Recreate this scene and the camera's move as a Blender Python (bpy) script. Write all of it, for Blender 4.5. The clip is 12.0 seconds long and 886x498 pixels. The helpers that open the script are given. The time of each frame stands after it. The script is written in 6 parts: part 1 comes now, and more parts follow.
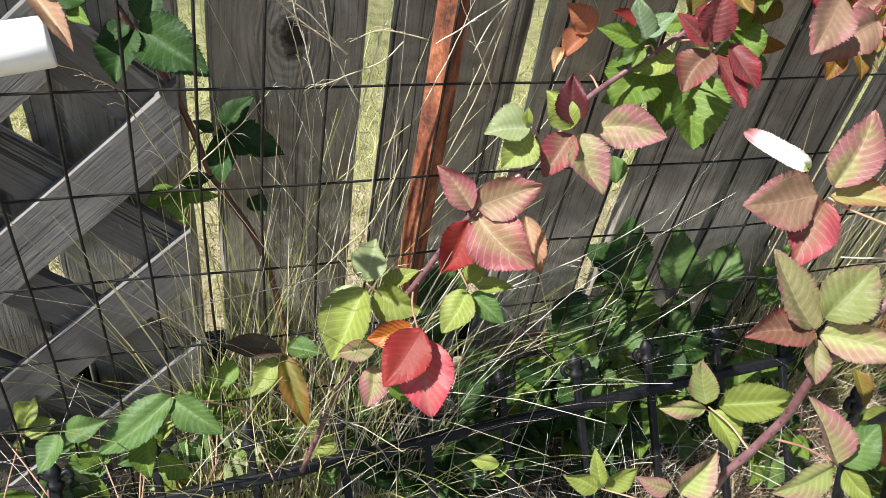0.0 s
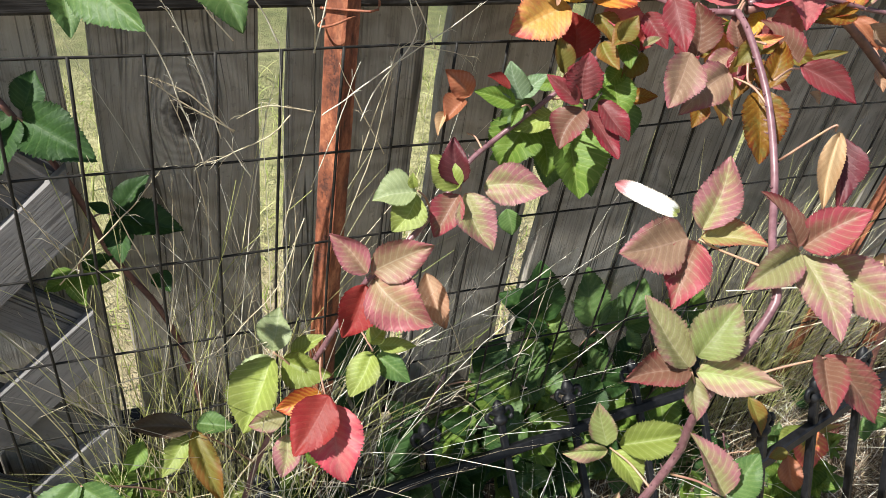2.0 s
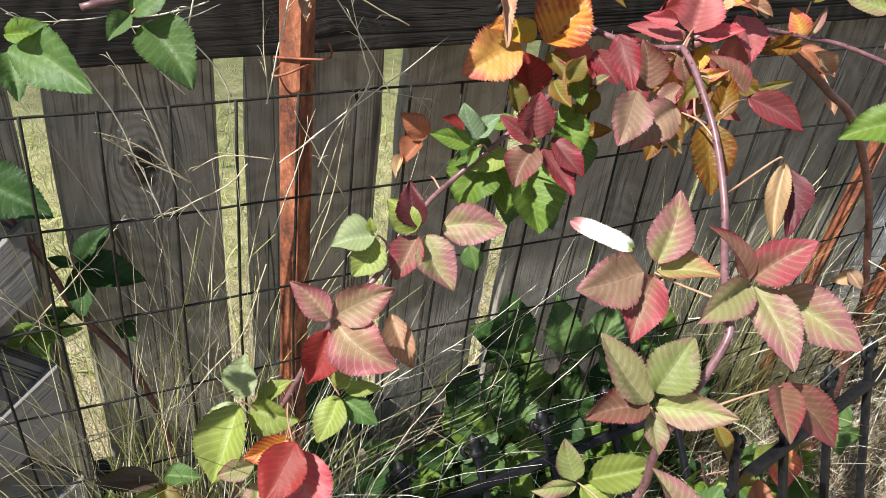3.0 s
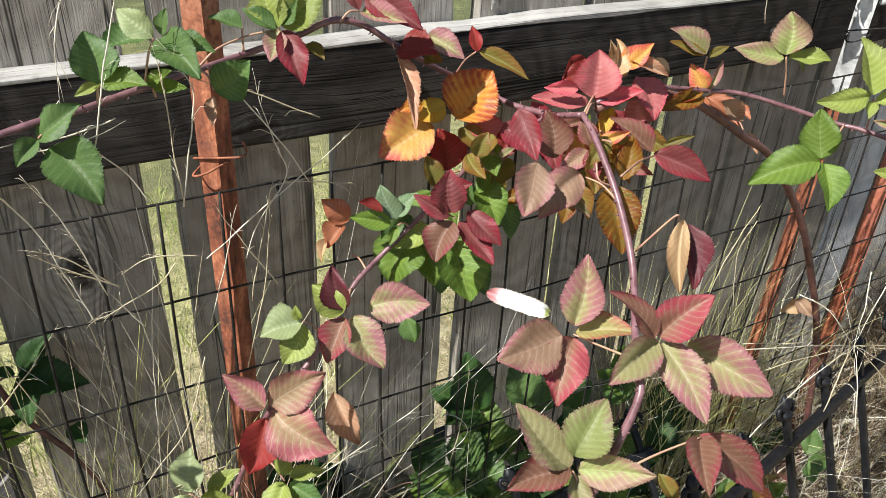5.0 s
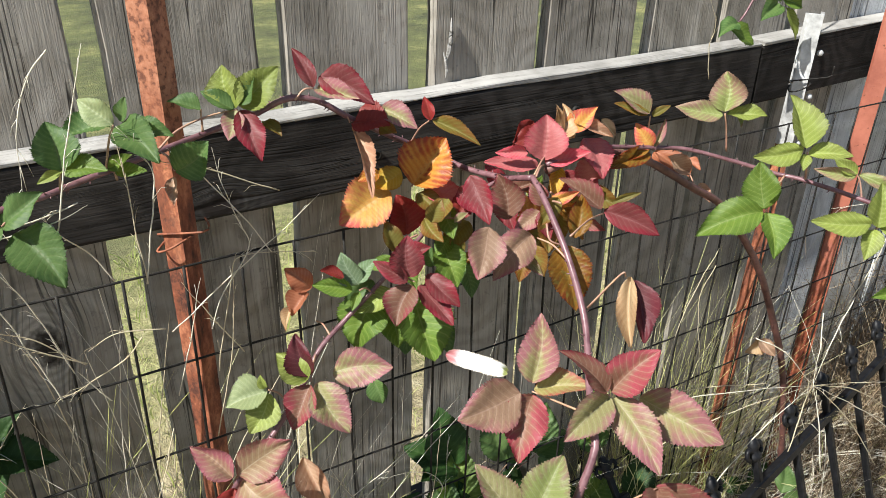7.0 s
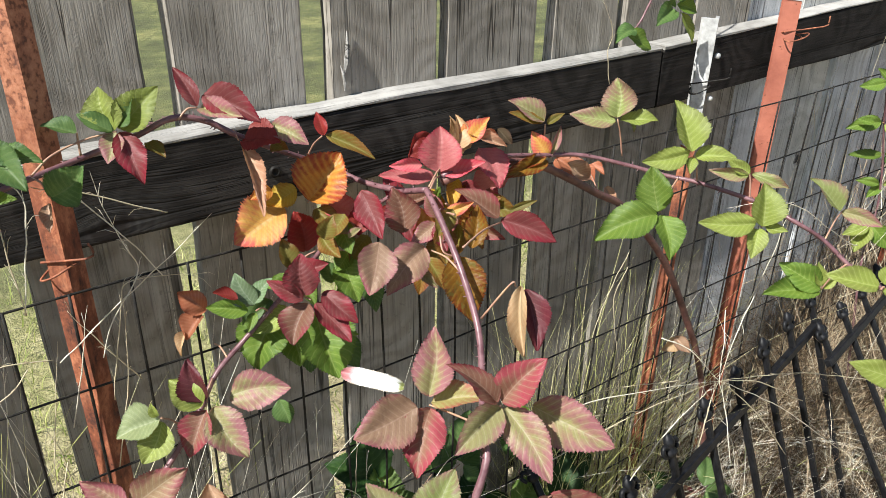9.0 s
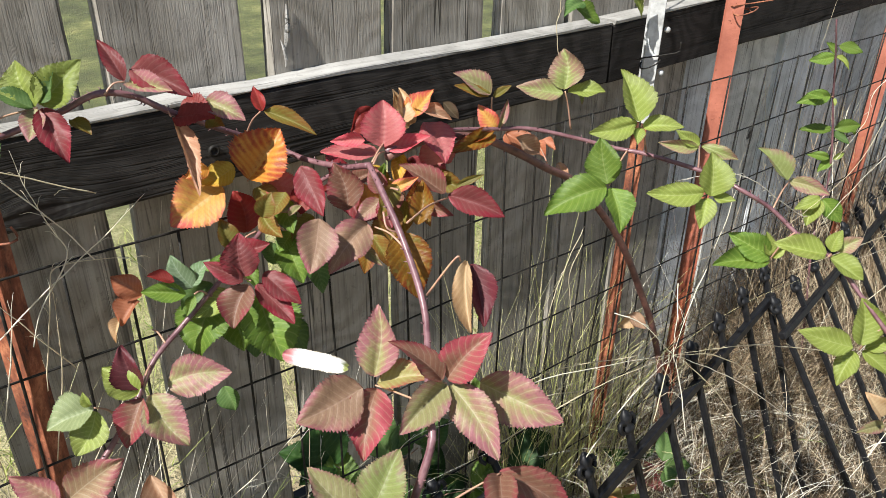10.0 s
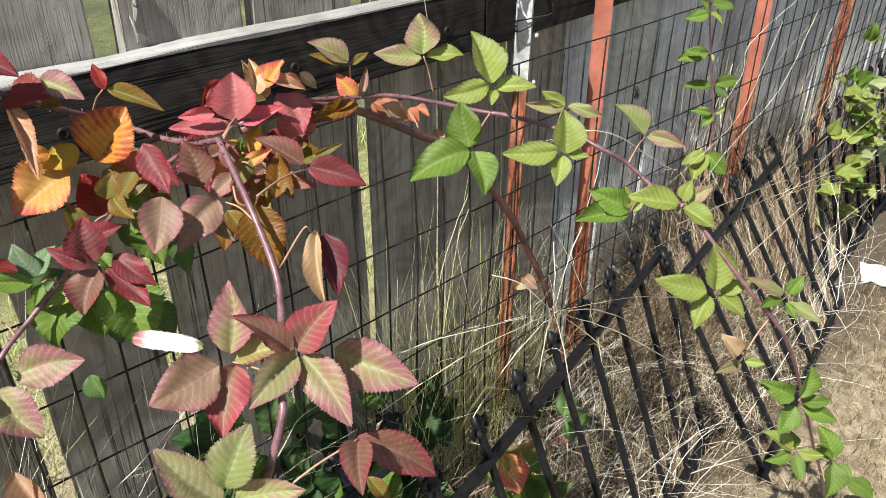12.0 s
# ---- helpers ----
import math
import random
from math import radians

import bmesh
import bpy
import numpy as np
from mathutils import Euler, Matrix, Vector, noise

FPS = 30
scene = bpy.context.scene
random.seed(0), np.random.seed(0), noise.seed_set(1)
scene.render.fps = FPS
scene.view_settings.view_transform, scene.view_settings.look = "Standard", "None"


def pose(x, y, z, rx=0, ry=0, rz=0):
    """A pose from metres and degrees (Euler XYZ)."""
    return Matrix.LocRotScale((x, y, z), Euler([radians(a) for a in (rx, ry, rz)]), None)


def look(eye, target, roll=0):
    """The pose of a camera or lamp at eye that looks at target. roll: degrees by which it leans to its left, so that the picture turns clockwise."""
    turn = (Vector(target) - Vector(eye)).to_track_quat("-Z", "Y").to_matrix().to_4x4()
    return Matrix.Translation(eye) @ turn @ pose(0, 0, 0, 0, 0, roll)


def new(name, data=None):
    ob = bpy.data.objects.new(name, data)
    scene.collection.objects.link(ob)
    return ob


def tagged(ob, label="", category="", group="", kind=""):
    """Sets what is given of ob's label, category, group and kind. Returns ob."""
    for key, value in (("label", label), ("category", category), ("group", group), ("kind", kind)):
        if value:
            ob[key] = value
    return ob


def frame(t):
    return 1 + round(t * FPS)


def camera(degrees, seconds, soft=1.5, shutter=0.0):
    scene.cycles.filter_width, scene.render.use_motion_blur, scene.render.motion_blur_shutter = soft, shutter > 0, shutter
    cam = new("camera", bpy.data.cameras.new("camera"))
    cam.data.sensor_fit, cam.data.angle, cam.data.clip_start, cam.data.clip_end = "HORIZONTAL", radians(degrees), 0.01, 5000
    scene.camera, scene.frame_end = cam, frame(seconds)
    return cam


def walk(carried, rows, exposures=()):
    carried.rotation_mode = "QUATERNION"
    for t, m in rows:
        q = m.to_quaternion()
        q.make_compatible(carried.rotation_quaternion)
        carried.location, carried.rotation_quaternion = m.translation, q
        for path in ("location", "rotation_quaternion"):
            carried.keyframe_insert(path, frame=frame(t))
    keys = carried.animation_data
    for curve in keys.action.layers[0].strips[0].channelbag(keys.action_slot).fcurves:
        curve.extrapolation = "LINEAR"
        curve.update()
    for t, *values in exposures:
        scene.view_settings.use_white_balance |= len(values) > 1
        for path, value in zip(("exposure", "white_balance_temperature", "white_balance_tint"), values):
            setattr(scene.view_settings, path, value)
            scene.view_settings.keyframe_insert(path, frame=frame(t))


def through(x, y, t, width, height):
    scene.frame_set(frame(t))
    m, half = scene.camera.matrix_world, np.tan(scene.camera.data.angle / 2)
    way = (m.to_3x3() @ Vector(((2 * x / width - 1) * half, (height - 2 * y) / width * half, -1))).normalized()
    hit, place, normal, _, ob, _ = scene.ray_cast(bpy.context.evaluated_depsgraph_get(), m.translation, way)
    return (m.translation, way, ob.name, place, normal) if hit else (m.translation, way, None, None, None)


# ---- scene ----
cam = camera(60.00, 12.0, soft=0.6)
PATH = [
    (0, (-0.3816, -0.6839, 1.0712), (-0.0712, 0.0089, 0.4203), 10.93),
    (0.5, (-0.3743, -0.6820, 1.0742), (-0.0427, 0.0098, 0.4327), 10.80),
    (1, (-0.3620, -0.6835, 1.0772), (-0.0155, 0.0084, 0.4438), 10.56),
    (1.5, (-0.3518, -0.6893, 1.0862), (0.0145, 0.0088, 0.4710), 10.04),
    (2, (-0.3462, -0.6985, 1.0983), (0.0367, 0.0060, 0.5007), 9.37),
    (2.5, (-0.3374, -0.7037, 1.1115), (0.0583, 0.0046, 0.5270), 8.61),
    (3, (-0.3290, -0.6999, 1.1156), (0.0799, 0.0123, 0.5449), 7.86),
    (5, (-0.2787, -0.7276, 1.1529), (0.1499, 0.0116, 0.6334), 2.75),
    (5.5, (-0.2731, -0.7331, 1.1570), (0.1635, 0.0121, 0.6530), 2.03),
    (6, (-0.2701, -0.7371, 1.1635), (0.1744, 0.0134, 0.6744), 1.53),
    (6.5, (-0.2690, -0.7425, 1.1716), (0.1834, 0.0123, 0.6965), 1.21),
    (8.5, (-0.2381, -0.7632, 1.1872), (0.2646, -0.0290, 0.7306), 0.64),
    (9, (-0.2226, -0.7685, 1.1843), (0.2974, -0.0487, 0.7245), 0.66),
    (9.5, (-0.2125, -0.7680, 1.1762), (0.3236, -0.0643, 0.7101), 0.70),
    (10, (-0.2010, -0.7704, 1.1662), (0.3506, -0.0834, 0.6933), 0.72),
    (10.5, (-0.1849, -0.7822, 1.1679), (0.3794, -0.1114, 0.6868), 0.52),
    (11, (-0.1737, -0.7909, 1.1666), (0.4047, -0.1370, 0.6789), 0.30),
    (11.5, (-0.1621, -0.8029, 1.1651), (0.4307, -0.1674, 0.6705), 0.20),
    (12, (-0.1525, -0.8165, 1.1608), (0.4534, -0.1989, 0.6593), -0.00),
]
walk(cam, [(t, look(eye, target, roll)) for t, eye, target, roll in PATH], exposures=((0.0, 1.2, 6350, 6), (3.0, 1.15, 6350, 6), (6.0, 1.05, 6350, 6), (12.0, 1.05, 6350, 6)))

# ---- light ----
SUN_AZ, SUN_EL = radians(-97.0), radians(50.0)     # from +y, clockwise seen from above
world = bpy.data.worlds.new("sky")
scene.world = world
world.use_nodes = True
sky = world.node_tree.nodes.new("ShaderNodeTexSky")
sky.sky_type, sky.sun_disc = "NISHITA", False
sky.sun_elevation, sky.sun_rotation = SUN_EL, SUN_AZ
world.node_tree.nodes["Background"].inputs["Strength"].default_value = 0.064
world.node_tree.links.new(sky.outputs[0], world.node_tree.nodes["Background"].inputs["Color"])
sun = new("sun", bpy.data.lights.new("sun", "SUN"))
sun.data.energy, sun.data.angle, sun.data.color = 5.0, radians(0.55), (1.0, 0.96, 0.9)
SUN_DIR = Vector((math.sin(SUN_AZ) * math.cos(SUN_EL), math.cos(SUN_AZ) * math.cos(SUN_EL), math.sin(SUN_EL)))
sun.matrix_world = look(SUN_DIR * 10, (0, 0, 0))


# ---- materials ----
class Mat:
    """A small builder for node materials."""

    def __init__(self, name, rough=0.7, metal=0.0):
        self.m = bpy.data.materials.new(name)
        self.m.use_nodes = True
        self.t = self.m.node_tree
        self.bsdf = self.t.nodes["Principled BSDF"]
        self.out = self.t.nodes["Material Output"]
        self.set(self.bsdf, "Roughness", rough)
        self.set(self.bsdf, "Metallic", metal)

    def set(self, node, key, value):
        if isinstance(value, bpy.types.NodeSocket):
            self.t.links.new(value, node.inputs[key])
        else:
            node.inputs[key].default_value = value

    def node(self, kind, out=0, **values):
        n = self.t.nodes.new("ShaderNode" + kind)
        for k, v in values.items():
            self.set(n, k.replace("_", " "), v)
        return n.outputs[out]

    def coords(self, which="Object", scale=(1, 1, 1), shift=None):
        c = self.t.nodes.new("ShaderNodeTexCoord").outputs[which]
        mp = self.t.nodes.new("ShaderNodeMapping")
        self.t.links.new(c, mp.inputs["Vector"])
        mp.inputs["Scale"].default_value = scale
        if shift is not None:
            self.t.links.new(shift, mp.inputs["Location"])
        return mp.outputs[0]

    def rand(self):
        return self.t.nodes.new("ShaderNodeObjectInfo").outputs["Random"]

    def island(self):
        return self.t.nodes.new("ShaderNodeNewGeometry").outputs["Random Per Island"]

    def math(self, op, a, b=0.0, c=0.0):
        n = self.t.nodes.new("ShaderNodeMath")
        n.operation = op
        for i, v in enumerate((a, b, c)):
            self.set(n, i, v)
        return n.outputs[0]

    def noise(self, scale, detail=4.0, rough=0.55, vec=None, distortion=0.0):
        n = self.t.nodes.new("ShaderNodeTexNoise")
        n.inputs["Scale"].default_value, n.inputs["Detail"].default_value = scale, detail
        n.inputs["Roughness"].default_value, n.inputs["Distortion"].default_value = rough, distortion
        if vec is not None:
            self.t.links.new(vec, n.inputs["Vector"])
        return n.outputs["Fac"]

    def ramp(self, fac, *stops):
        n = self.t.nodes.new("ShaderNodeValToRGB")
        while len(n.color_ramp.elements) < len(stops):
            n.color_ramp.elements.new(0.5)
        for e, (p, c) in zip(n.color_ramp.elements, stops):
            e.position, e.color = p, (*c, 1) if len(c) == 3 else c
        self.t.links.new(fac, n.inputs[0])
        return n.outputs[0]

    def mix(self, fac, a, b, mode="MIX"):
        n = self.t.nodes.new("ShaderNodeMix")
        n.data_type, n.blend_type = "RGBA", mode
        for i, v in ((0, fac), (6, a), (7, b)):
            if isinstance(v, bpy.types.NodeSocket):
                self.t.links.new(v, n.inputs[i])
            else:
                n.inputs[i].default_value = v if i == 0 else (*v, 1)
        return n.outputs[2]

    def grey(self, v):
        return (v, v, v)

    def color(self, c):
        self.set(self.bsdf, "Base Color", c if isinstance(c, bpy.types.NodeSocket) else (*c, 1))
        return self

    def bump(self, height, strength=0.4, distance=0.002):
        n = self.t.nodes.new("ShaderNodeBump")
        n.inputs["Strength"].default_value, n.inputs["Distance"].default_value = strength, distance
        self.t.links.new(height, n.inputs["Height"])
        self.t.links.new(n.outputs[0], self.bsdf.inputs["Normal"])
        return self

    def xyz(self, vec):
        n = self.t.nodes.new("ShaderNodeSeparateXYZ")
        self.t.links.new(vec, n.inputs[0])
        return n.outputs

    def vec(self, x, y, z):
        n = self.t.nodes.new("ShaderNodeCombineXYZ")
        for i, v in enumerate((x, y, z)):
            self.set(n, i, v)
        return n.outputs[0]


def weathered_wood(name, dark, mid, pale, along="z", stain=0.5, knot=None):
    """Grey, sun-bleached timber with grain, checks and knots along one axis; knot: its place across, along and its size."""
    m = Mat(name, 0.85)
    m.set(m.bsdf, "Specular IOR Level", 0.12)
    r = m.rand()
    shift = m.vec(m.math("MULTIPLY", r, 7.3), m.math("MULTIPLY", r, 3.1), m.math("MULTIPLY", r, 11.7))
    tex = m.t.nodes.new("ShaderNodeTexCoord").outputs["Object"]
    px, py, pz = m.xyz(tex)
    a, l = (px, pz) if along == "z" else (pz, px)
    hole = None
    if knot:
        da, dl = m.math("SUBTRACT", a, knot[0]), m.math("SUBTRACT", l, knot[1])
        far = m.math("SQRT", m.math("ADD", m.math("POWER", da, 2.0), m.math("MULTIPLY", m.math("POWER", dl, 2.0), 0.45)))
        near = m.math("POWER", 2.718, m.math("MULTIPLY", m.math("POWER", m.math("DIVIDE", far, knot[2] * 2.2), 2.0), -1.0))
        a = m.math("SUBTRACT", a, m.math("MULTIPLY", m.math("MULTIPLY", da, near), 0.85))
        wob = m.noise(60, 3, 0.6, tex)
        hole = m.ramp(m.math("ADD", far, m.math("MULTIPLY_ADD", wob, 0.036, -0.018)), (knot[2] * 0.55, (1, 1, 1)), (knot[2] * 1.1, (0, 0, 0)))
        ring = m.math("MULTIPLY", m.math("MULTIPLY_ADD", m.math("SINE", m.math("MULTIPLY_ADD", far, 1000.0, m.math("MULTIPLY", wob, 9.0))), 0.5, 0.5), near)
    warped = m.vec(a, l, py)

    def scaled(across, length):
        mp = m.t.nodes.new("ShaderNodeMapping")
        m.t.links.new(warped, mp.inputs["Vector"])
        m.t.links.new(shift, mp.inputs["Location"])
        mp.inputs["Scale"].default_value = (across, length, across)
        return mp.outputs[0]

    plain = scaled(1, 1)
    knots = m.noise(6.0, 1.5, 0.4, plain)
    grain = m.noise(1.0, 6.0, 0.72, scaled(75, 3.2), 0.6)
    thin = m.noise(1.0, 4.0, 0.65, scaled(380, 14.0), 0.3)
    check = m.noise(1.0, 2.0, 0.5, scaled(34, 0.55), 0.25)
    crack = m.ramp(m.math("ABSOLUTE", m.math("SUBTRACT", check, 0.5)), (0.002, (1, 1, 1)), (0.012, (0, 0, 0)))
    split = m.noise(1.0, 2.0, 0.5, scaled(60, 0.9), 0.3)
    crack = m.math("MAXIMUM", crack, m.ramp(m.math("ABSOLUTE", m.math("SUBTRACT", split, 0.42)), (0.001, (1, 1, 1)), (0.007, (0, 0, 0))))
    hair = m.noise(1.0, 3.0, 0.6, scaled(150, 1.3), 0.2)
    hair = m.ramp(m.math("ABSOLUTE", m.math("SUBTRACT", hair, 0.47)), (0.0, (1, 1, 1)), (0.016, (0, 0, 0)))
    hair = m.math("MULTIPLY", hair, m.ramp(m.noise(1.0, 3, 0.6, scaled(22, 1.6)), (0.44, (0, 0, 0)), (0.54, (1, 1, 1))))
    crack = m.math("MULTIPLY", crack, m.ramp(m.noise(1.0, 2, 0.5, scaled(9, 1.2)), (0.42, (0, 0, 0)), (0.5, (1, 1, 1))))
    crack = m.math("MAXIMUM", crack, m.math("MULTIPLY", hair, 0.6))
    rings = m.math("MULTIPLY_ADD", m.math("SINE", m.math("MULTIPLY_ADD", knots, 85.0, m.math("MULTIPLY", grain, 2.0))), 0.5, 0.5)
    soft = tuple(0.3 * p + 0.7 * q for p, q in zip(dark, mid))
    light = tuple(0.3 * p + 0.7 * q for p, q in zip(pale, mid))
    c = m.ramp(grain, (0.3, soft), (0.5, mid), (0.7, light))
    c = m.mix(0.18, c, m.ramp(rings, (0.1, dark), (0.8, pale)))
    c = m.mix(m.math("MULTIPLY", m.ramp(thin, (0.36, (1, 1, 1)), (0.44, (0, 0, 0))), 0.26), c, tuple(v * 0.5 for v in dark))
    c = m.mix(m.math("MULTIPLY", m.ramp(thin, (0.56, (0, 0, 0)), (0.64, (1, 1, 1))), 0.25), c, pale)
    broad = m.noise(1.0, 4.0, 0.6, scaled(12, 2.6), 0.6)
    c = m.mix(m.math("MULTIPLY", m.ramp(broad, (0.3, (1, 1, 1)), (0.48, (0, 0, 0))), 0.2), c, dark)
    c = m.mix(m.math("MULTIPLY", m.ramp(broad, (0.52, (0, 0, 0)), (0.7, (1, 1, 1))), 0.55), c, pale)
    speck = m.noise(90.0, 3.0, 0.7, tex)
    c = m.mix(m.math("MULTIPLY", m.ramp(speck, (0.6, (0, 0, 0)), (0.66, (1, 1, 1))), 0.3), c, tuple(v * 0.6 for v in dark))
    c = m.mix(m.math("MULTIPLY", crack, 0.9), c, tuple(v * 0.16 for v in dark))
    blotch = m.noise(7.0, 5.0, 0.65, tex)
    c = m.mix(m.math("MULTIPLY", m.ramp(blotch, (0.42, (0, 0, 0)), (0.68, (1, 1, 1))), stain), c, tuple(v * 0.5 for v in mid))
    if knot:
        c = m.mix(m.math("MULTIPLY", near, 0.55), c, pale)
        c = m.mix(m.math("MULTIPLY", ring, 0.5), c, tuple(v * 0.4 for v in dark))
        c = m.mix(m.math("MULTIPLY", hole, 0.95), c, (0.02, 0.016, 0.014))
    tone = m.math("MULTIPLY_ADD", r, 0.4, 0.8)
    c = m.mix(1.0, c, m.vec(tone, tone, tone), "MULTIPLY")
    m.color(c)
    height = m.math("ADD", m.math("MULTIPLY", grain, 0.8), m.math("MULTIPLY", thin, 0.5))
    m.bump(m.math("SUBTRACT", height, crack), 0.65, 0.0025)
    return m.m


GREYS = (0.12, 0.105, 0.088), (0.3, 0.27, 0.23), (0.48, 0.445, 0.4)
WOOD = weathered_wood("weathered_picket_wood", *GREYS)
KNOTTED = weathered_wood("knotted_picket_wood", *GREYS, knot=(0.0, 0.715, 0.017))
# far pickets: the extra sun they catch is put into paler wood
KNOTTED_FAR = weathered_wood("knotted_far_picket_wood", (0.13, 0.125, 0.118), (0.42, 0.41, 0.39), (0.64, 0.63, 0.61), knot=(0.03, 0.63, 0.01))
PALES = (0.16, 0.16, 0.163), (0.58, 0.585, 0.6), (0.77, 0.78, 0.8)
FAR_WOOD = weathered_wood("sunlit_pale_far_picket_wood", *PALES, stain=0.6)
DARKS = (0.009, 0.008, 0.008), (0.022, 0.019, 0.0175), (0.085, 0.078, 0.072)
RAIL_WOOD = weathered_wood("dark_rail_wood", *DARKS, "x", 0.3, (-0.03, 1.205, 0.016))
# pale wood of the splinters; on the rail's top it paints in sunlight
PALE_WOOD = weathered_wood("sunlit_top_and_splinter_wood", (0.15, 0.14, 0.13), (0.34, 0.325, 0.305), (0.52, 0.5, 0.48), "x", 0.5)
LATH_WOOD = weathered_wood("lath_wood", (0.1, 0.092, 0.09), (0.17, 0.16, 0.157), (0.24, 0.227, 0.225), "x", 0.45)


def rusty(name, flake):
    m = Mat(name, 0.75)
    v = m.coords("Object")
    a, b = m.noise(38, 6, 0.7, m.coords("Object", (1, 1, 0.4))), m.noise(170, 4, 0.6, v)
    scale = m.noise(16, 5, 0.7, m.coords("Object", (1, 1, 0.5)))
    c = m.ramp(a, (0.38, (0.045, 0.016, 0.011)), (0.5, (0.22, 0.066, 0.03)), (0.62, (0.44, 0.17, 0.085)))
    c = m.mix(m.ramp(scale, (0.52, (0, 0, 0)), (0.62, (1, 1, 1))), c, m.ramp(b, (0.4, (0.07, 0.026, 0.018)), (0.62, (0.17, 0.055, 0.03))))
    c = m.mix(m.math("MULTIPLY", m.ramp(b, (0.5, (0, 0, 0)), (0.62, (1, 1, 1))), 0.7), c, flake)
    # lighter tan higher up: the post's lit upper part, put into the rust colour
    tan = m.ramp(b, (0.38, (0.13, 0.045, 0.024)), (0.48, (0.32, 0.125, 0.065)), (0.7, (0.42, 0.19, 0.11)))
    up = m.math("MULTIPLY_ADD", m.xyz(v)[2], 4.0, m.math("MULTIPLY_ADD", scale, -2.0, -2.75))
    c = m.mix(m.ramp(up, (0.0, (0, 0, 0)), (0.3, (1, 1, 1))), c, tan)
    m.color(c).bump(m.math("ADD", a, b), 0.6, 0.0015)
    return m.m


RUST = rusty("rusty_post_paint", (0.2, 0.06, 0.03))


def primed(name):
    """Smooth red primer that gives way to bare rust lower down."""
    m = Mat(name, 0.55)
    v = m.coords("Object")
    a, b, c2 = m.noise(38, 6, 0.7, v), m.noise(150, 4, 0.6, v), m.noise(14, 5, 0.7, v)
    paint = m.ramp(c2, (0.3, (0.22, 0.065, 0.042)), (0.62, (0.37, 0.125, 0.082)))
    bare = m.ramp(a, (0.36, (0.06, 0.02, 0.014)), (0.5, (0.24, 0.06, 0.03)), (0.66, (0.42, 0.16, 0.08)))
    worn = m.math("MULTIPLY_ADD", m.xyz(v)[2], -1.1, m.math("ADD", m.math("MULTIPLY", a, 0.9), m.math("MULTIPLY", c2, 0.6)))
    fac = m.ramp(worn, (0.12, (0, 0, 0)), (0.26, (1, 1, 1)))
    c = m.mix(fac, paint, bare)
    c = m.mix(m.ramp(b, (0.64, (0, 0, 0)), (0.7, (1, 1, 1))), c, (0.16, 0.05, 0.03))
    m.color(c).bump(m.math("MULTIPLY_ADD", fac, -0.8, m.math("ADD", a, b)), 0.45, 0.0012)
    return m.m


RUST_RED = primed("red_primer_post")


def mottled(name, a, b, scale=30, rough=0.6, metal=0.0, height=0.3, depth=0.001):
    m = Mat(name, rough, metal)
    n = m.noise(scale, 5, 0.6, m.coords("Object"))
    m.color(m.ramp(n, (0.35, a), (0.68, b))).bump(n, height, depth)
    return m.m


WHITE_PAINT = mottled("chipped_white_paint", (0.24, 0.235, 0.23), (0.56, 0.56, 0.56), 55, 0.6)
WHITE_PLASTIC = mottled("white_plastic", (0.78, 0.78, 0.77), (0.84, 0.84, 0.83), 12, 0.35)
WIRE = mottled("dark_galvanised_wire", (0.006, 0.0055, 0.005), (0.028, 0.025, 0.022), 160, 0.6)
WIRE.node_tree.nodes["Principled BSDF"].inputs["Specular IOR Level"].default_value = 0.2
IRON = mottled("black_painted_iron", (0.004, 0.004, 0.005), (0.012, 0.012, 0.014), 120, 0.5, 0.0, 0.4)
IRON.node_tree.nodes["Principled BSDF"].inputs["Specular IOR Level"].default_value = 0.25


def straw_material(name, a, b, c, through=0.25):
    m = Mat(name, 0.6)
    col = m.ramp(m.island(), (0.0, a), (0.55, b), (1.0, c))
    m.color(col)
    tr = m.node("BsdfTranslucent", Color=col)
    n = m.t.nodes.new("ShaderNodeMixShader")
    n.inputs[0].default_value = through
    m.t.links.new(m.bsdf.outputs[0], n.inputs[1])
    m.t.links.new(tr, n.inputs[2])
    m.t.links.new(n.outputs[0], m.out.inputs["Surface"])
    return m.m


STRAW = straw_material("dry_straw", (0.5, 0.41, 0.27), (0.66, 0.58, 0.42), (0.8, 0.74, 0.6))
DRY_MAT = straw_material("matted_dead_grass", (0.06, 0.038, 0.022), (0.22, 0.155, 0.092), (0.56, 0.44, 0.3))
BLEACHED = straw_material("bleached_straw", (0.66, 0.6, 0.48), (0.76, 0.71, 0.6), (0.84, 0.8, 0.71))
GREEN_GRASS = straw_material("green_grass", (0.19, 0.26, 0.05), (0.4, 0.44, 0.13), (0.6, 0.58, 0.27), 0.38)
# yellow-green grass, brightened so that sunlight is part of its colour
SUNNY_GRASS = straw_material("sunlit_yellow_green_straw", (0.42, 0.45, 0.13), (0.6, 0.58, 0.25), (0.76, 0.7, 0.42), 0.4)


